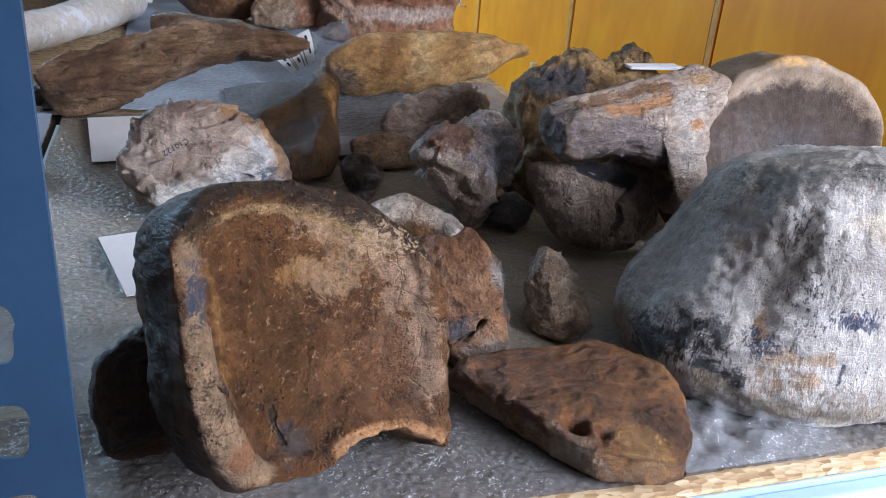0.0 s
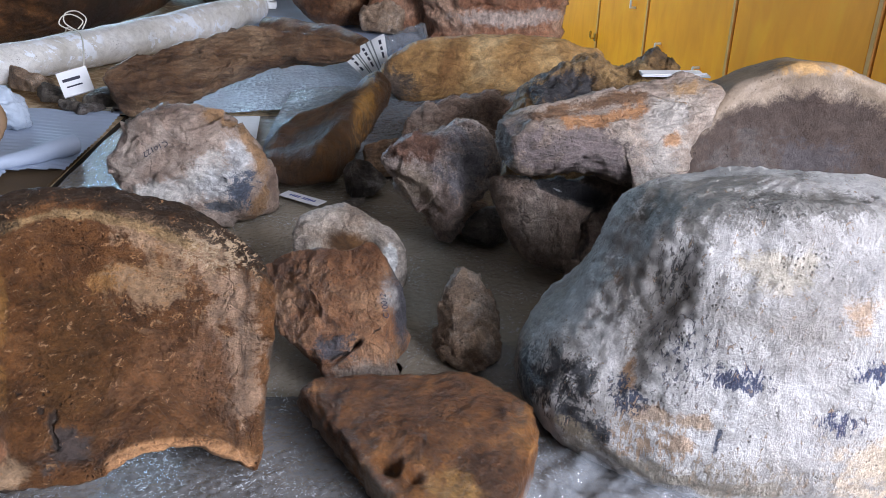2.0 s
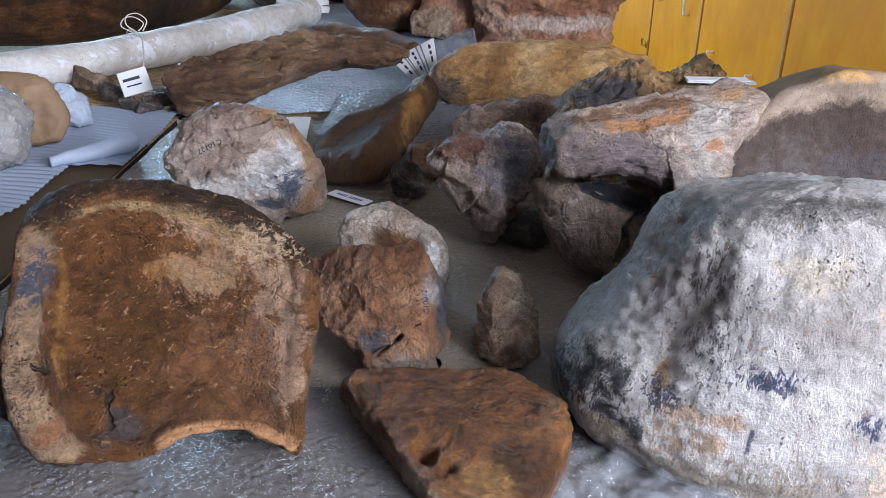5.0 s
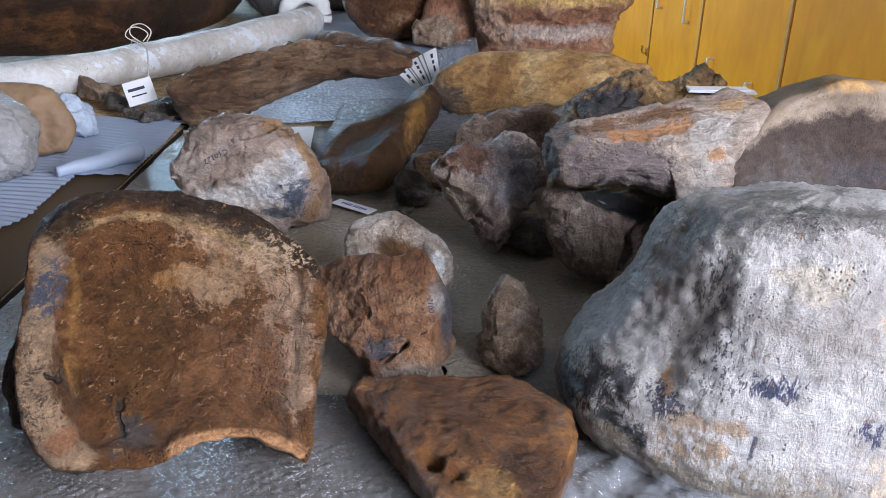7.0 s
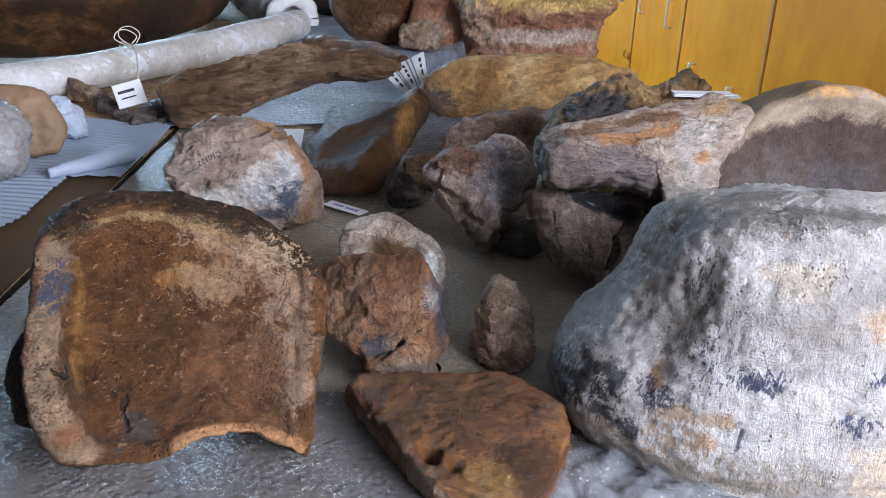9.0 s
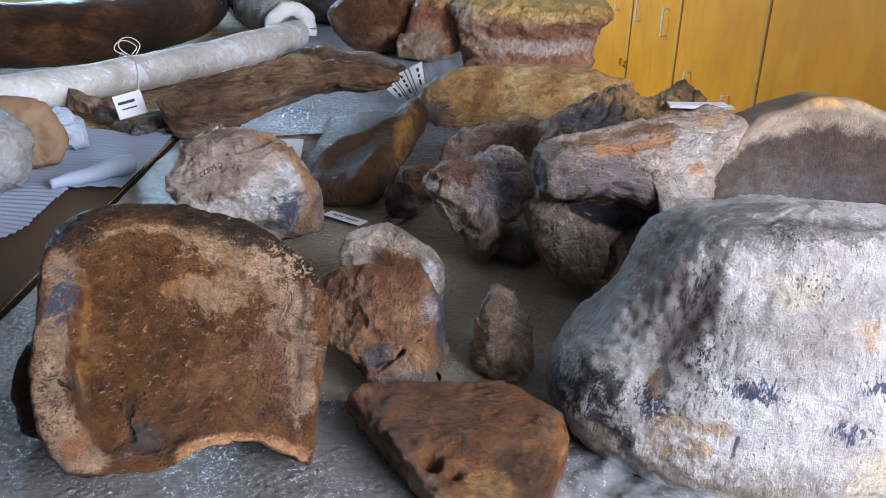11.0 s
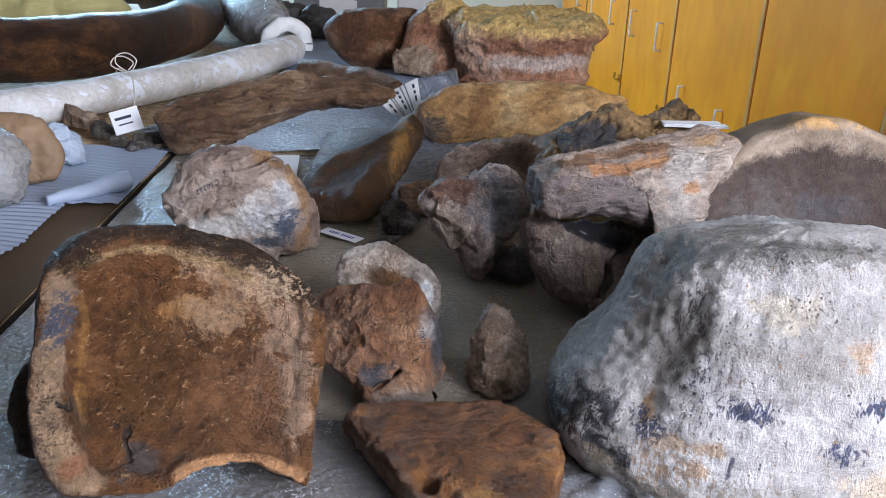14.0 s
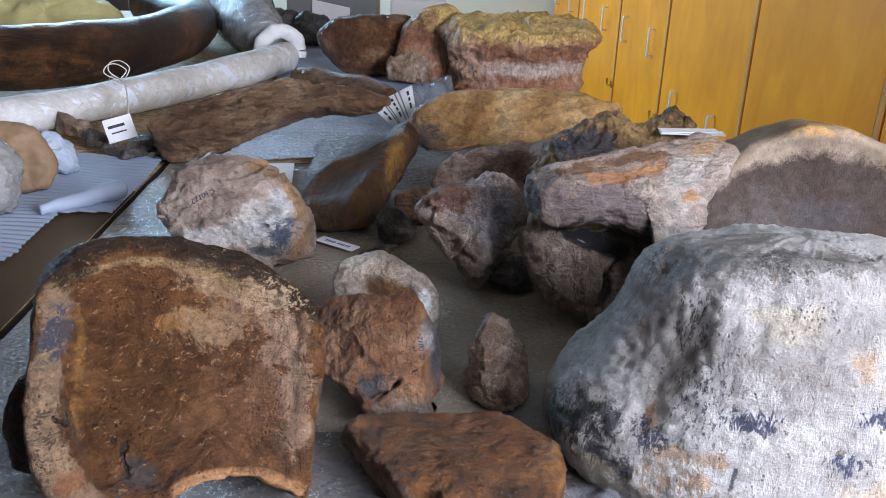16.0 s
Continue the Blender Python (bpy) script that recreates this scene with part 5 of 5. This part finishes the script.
for pts in ([(-0.478, 0.84, 0.068, 0.0016), (-0.505, 0.93, 0.086, 0.0016), (-0.552, 1.055, 0.094, 0.0016), (-0.585, 1.10, 0.098, 0.0016), (-0.61, 1.13, 0.094, 0.0016), (-0.63, 1.16, 0.06, 0.0016)],
        [(-0.575, 1.10, 0.094, 0.0014), (-0.60, 1.10, 0.112, 0.0014), (-0.60, 1.11, 0.130, 0.0014), (-0.575, 1.11, 0.136, 0.0014), (-0.552, 1.10, 0.122, 0.0014), (-0.56, 1.09, 0.100, 0.0014)],
        [(-0.585, 1.10, 0.094, 0.0014), (-0.612, 1.10, 0.108, 0.0014), (-0.607, 1.11, 0.124, 0.0014), (-0.585, 1.11, 0.128, 0.0014), (-0.56, 1.10, 0.116, 0.0014), (-0.57, 1.09, 0.100, 0.0014)]):
    o = tube("strand", pts, M["twine"], 8, 50, tw)
    o.location = -tw.location
tagged(tw, "cream twine looped round the pale tusk", "twine")


def inked(text, size, host, start, along, up, out):
    """Writing in ink that follows the surface of its host."""
    cu = bpy.data.curves.new("ink_number", "FONT")
    cu.body, cu.size, cu.extrude = text, size, 0.0
    ob = bpy.data.objects.new("ink_number", cu)
    scene.collection.objects.link(ob)
    bpy.context.view_layer.update()
    me = bpy.data.meshes.new_from_object(ob.evaluated_get(bpy.context.evaluated_depsgraph_get()))
    bpy.data.objects.remove(ob)
    a, u, o = (Vector(q).normalized() for q in (along, up, out))
    tree = BVHTree.FromPolygons([v.co.copy() for v in host.data.vertices], [tuple(p.vertices) for p in host.data.polygons])
    for v in me.vertices:
        p = Vector(start) + a * v.co.x + u * v.co.y + o * 0.06
        hit = tree.ray_cast(p, -o)[0]
        v.co = (hit or p - o * 0.06) + o * 0.0012
    return linked("ink_number", me, M["ink"], host, "handwritten ink number")


inked("C10122", 0.0115, bpy.data.objects["numbered_bone"], (-0.163, 0.305, 0.086), (-0.85, -0.2, -0.42), (0.42, -0.3, -0.85), (0, -0.82, 0.57))
inked("C10012", 0.0085, bpy.data.objects["rusty_bone"], (0.143, -0.105, 0.045), (-0.10, 0.5, 0.62), (-0.98, 0, -0.1), (0.1, -0.77, 0.64))

# ---- bag with a rolled label ----
bag = empty("specimen_bag", (0.08, 1.08, 0.0))


def label_patch(name, u0, u1, v0, v1, lift, mat, parent, nu=10, nv=10):
    """A patch of the bent label, between shares u along it and v across it, with a thickness."""
    a, b, c, d = (Vector(p) for p in ((0.110, 1.070, 0.104), (0.012, 1.052, 0.056), (0.067, 1.034, 0.011), (0.121, 1.046, 0.040)))
    bm = bmesh.new()
    rows = []
    for layer in (lift, lift - 0.0007):
        for k in range(nv + 1):
            row = []
            for i in range(nu + 1):
                u, v = u0 + (u1 - u0) * i / nu, v0 + (v1 - v0) * k / nv
                p = (a.lerp(b, u)).lerp(d.lerp(c, u), v)
                p += Vector((0.0, -0.93, 0.36)) * (0.016 * math.sin(math.pi * v) + 0.002 * math.sin(u * 9) + layer)
                row.append(bm.verts.new(p))
            rows.append(row)
    for base in (0, nv + 1):
        for k in range(nv):
            for i in range(nu):
                bm.faces.new((rows[base + k][i], rows[base + k][i + 1], rows[base + k + 1][i + 1], rows[base + k + 1][i]))
    rim = [(0, i) for i in range(nu)] + [(k, nu) for k in range(nv)] + [(nv, i) for i in range(nu, 0, -1)] + [(k, 0) for k in range(nv, 0, -1)]
    for (k, i), (q, r) in zip(rim, rim[1:] + rim[:1]):
        bm.faces.new((rows[k][i], rows[q][r], rows[nv + 1 + q][r], rows[nv + 1 + k][i]))
    bmesh.ops.recalc_face_normals(bm, faces=bm.faces)
    return part(name, bm, M[mat], parent, smooth=False)


roll = label_patch("rolled_label", 0, 1, 0, 1, 0.0, "paper", bag)
roll.location = -bag.location
for u in (0.30, 0.40, 0.66, 0.72):
    label_patch("stripe", u, u + 0.035, 0.0, 1.0, 0.0006, "grey_plastic", roll, 2, 10)
for u, v0, v1 in ((0.10, 0.15, 0.3), (0.10, 0.38, 0.5), (0.10, 0.56, 0.75), (0.50, 0.12, 0.24), (0.50, 0.3, 0.42), (0.50, 0.48, 0.6), (0.50, 0.66, 0.82), (0.83, 0.2, 0.34), (0.83, 0.42, 0.58), (0.83, 0.64, 0.78)):
    label_patch("writing", u, u + 0.06, v0, v1, 0.0006, "ink", roll, 2, 2)
tail = tube("bag_film", [(0.108, 1.094, 0.069, 0.026), (0.118, 1.094, 0.071, 0.028), (0.135, 1.095, 0.076, 0.016), (0.165, 1.09, 0.088, 0.022), (0.205, 1.085, 0.096, 0.030)], M["cling"], 24, 60, bag,
    "crumpled clear film", wear=dict(coarse=0.008, scale=40, fine=0.003))
tail.location = -bag.location
tagged(bag, "clear bag with a rolled striped paper label", "specimen bag")

# ---- chips beside the pale tusk ----
for i, (x, y, w, h, m) in enumerate(((-0.63, 0.93, 0.085, 0.055, "pebble"), (-0.555, 0.86, 0.05, 0.03, "grey_bits"), (-0.50, 0.80, 0.035, 0.02, "grey_bits"), (-0.43, 0.83, 0.05, 0.045, "grey_bits"), (-0.385, 0.80, 0.05, 0.026, "grey_bits"),
        (-0.335, 0.80, 0.045, 0.022, "blackish"), (-0.455, 0.79, 0.03, 0.016, "blackish"), (0.075, 0.30, 0.035, 0.012, "grey_bits"), (0.275, 0.19, 0.045, 0.045, "blackish"), (0.245, 0.24, 0.04, 0.05, "red"))):
    fossil(stone("bone_chip", (x, y, h * 0.45), [(-w, -h * 0.4), (-w * 0.6, h * 0.45), (w * 0.1, h * 0.6), (w * 0.8, h * 0.3), (w, -h * 0.4), (0, -h * 0.5)], 0.02, 0.03, M[m], 25, 12 * i - 40, 3, seg=72, rings=16, coarse=0.005, scale=20, fine=0.0012, breaks=(9, 0.5), seed=40 + i),
        "small dark chip of flaked bone", "bone chip", "bone chips")

# ---- far end of the shelf ----
tagged(sheet("foam_sheet", -0.30, 0.55, 1.32, 2.25, 0.01, lambda x, y: SHELF + 0.010 + waves(x, y, 21, 0.02), M["foam"]), "white foam sheet under the far bones", "foam sheet")
fossil(stone("tan_bone_piece", (0.10, 1.60, 0.045), [(-0.07, -0.03), (-0.05, 0.035), (0.02, 0.05), (0.06, 0.01), (0.04, -0.045)], 0.04, 0.05, M["pebble"], seg=80, rings=16, coarse=0.012, scale=16, chips=0.008, seed=51), "tan bone piece beside a vertebra")
fossil(stone("red_bone_knob", (0.18, 1.66, 0.12), [(-0.12, -0.11), (-0.10, 0.03), (-0.03, 0.09), (0.06, 0.08), (0.12, 0.02), (0.1, -0.11)], 0.06, 0.08, M["big_vert"], seg=90, rings=18, coarse=0.016, scale=10, seed=52), "knobbly red-brown bone behind the vertebra")
fossil(tube("brown_limb", [(-0.22, 1.50, 0.03, 0.028), (-0.10, 1.42, 0.03, 0.032), (0.0, 1.35, 0.03, 0.030), (0.05, 1.28, 0.03, 0.02)], M["long"], 28, 50, wear=dict(coarse=0.006, scale=14, fine=0.001)), "dark brown limb bone behind others")
wrapped = empty("wrapped_tusk", (-0.45, 2.0, 0))
core = tube("tusk_core", [(-0.36, 1.84, 0.075, 0.06), (-0.43, 1.98, 0.085, 0.085), (-0.53, 2.25, 0.10, 0.095), (-0.66, 2.6, 0.10, 0.09)], M["tusk"], 30, 40)
filmed = tube("plastic_film", [(-0.345, 1.81, 0.075, 0.062), (-0.43, 1.98, 0.09, 0.092), (-0.53, 2.25, 0.105, 0.103), (-0.66, 2.6, 0.105, 0.098)], M["cling"], 60, 90, wear=dict(coarse=0.012, scale=22, fine=0.003))
for o in (core, filmed):
    o.parent = wrapped
    o.location = -wrapped.location
tagged(wrapped, "pale tusk wrapped in clear plastic", "wrapped tusk")
ringpts = [(-0.31 + 0.066 * math.cos(a) * 0.83, 1.77 + 0.066 * math.cos(a) * 0.45, 0.052 + 0.060 * math.sin(a), 0.016) for a in [radians(q) for q in range(-20, 201, 20)]]
tagged(tube("plaster_collar", ringpts, M["plaster"], 20, 80, squash=1.5, wear=dict(coarse=0.006, scale=24, fine=0.0015)), "white plaster collar over the tusk end", "plaster collar")
tagged(stone("yellow_bag", (-1.15, 2.15, 0.07), [(-0.25, -0.07), (-0.22, 0.05), (0.0, 0.09), (0.2, 0.05), (0.25, -0.07)], 0.08, 0.1, M["yellow_plastic"], seg=90, rings=20, coarse=0.02, scale=9, fine=0.003, seed=60), "pale yellow plastic bag in the curve of a tusk", "plastic bag")
boxes = (("grey_crate", (-0.42, 2.62, SHELF, -0.06, 2.95, 0.14), "grey_plastic", "grey plastic crate on the shelf"), ("white_box", (0.0, 2.55, SHELF, 0.22, 2.85, 0.13), "paper", "white cardboard box on the shelf"))
for nm, d, m, lab in boxes:
    tagged(boxed(nm, d, M[m], None, 0.008), lab, "box")
card("paper_sheet", (-0.24, 2.612, 0.075), (0.15, 0.13), 4, "cream paper leaning on a crate", [], 0.001, 70)
for i, (x, y, w, h) in enumerate(((-0.40, 2.32, 0.10, 0.10), (-0.26, 2.25, 0.09, 0.09), (-0.62, 2.75, 0.12, 0.14))):
    fossil(stone("dark_lump", (x, y, h * 0.5), [(-w, -h * 0.5), (-w * 0.7, h * 0.4), (0, h * 0.6), (w * 0.8, h * 0.3), (w, -h * 0.5)], 0.06, 0.08, M["shadow_dark"], seg=72, rings=16, coarse=0.014, scale=12, chips=0.01, seed=70 + i), "dark bone lump on the shelf")
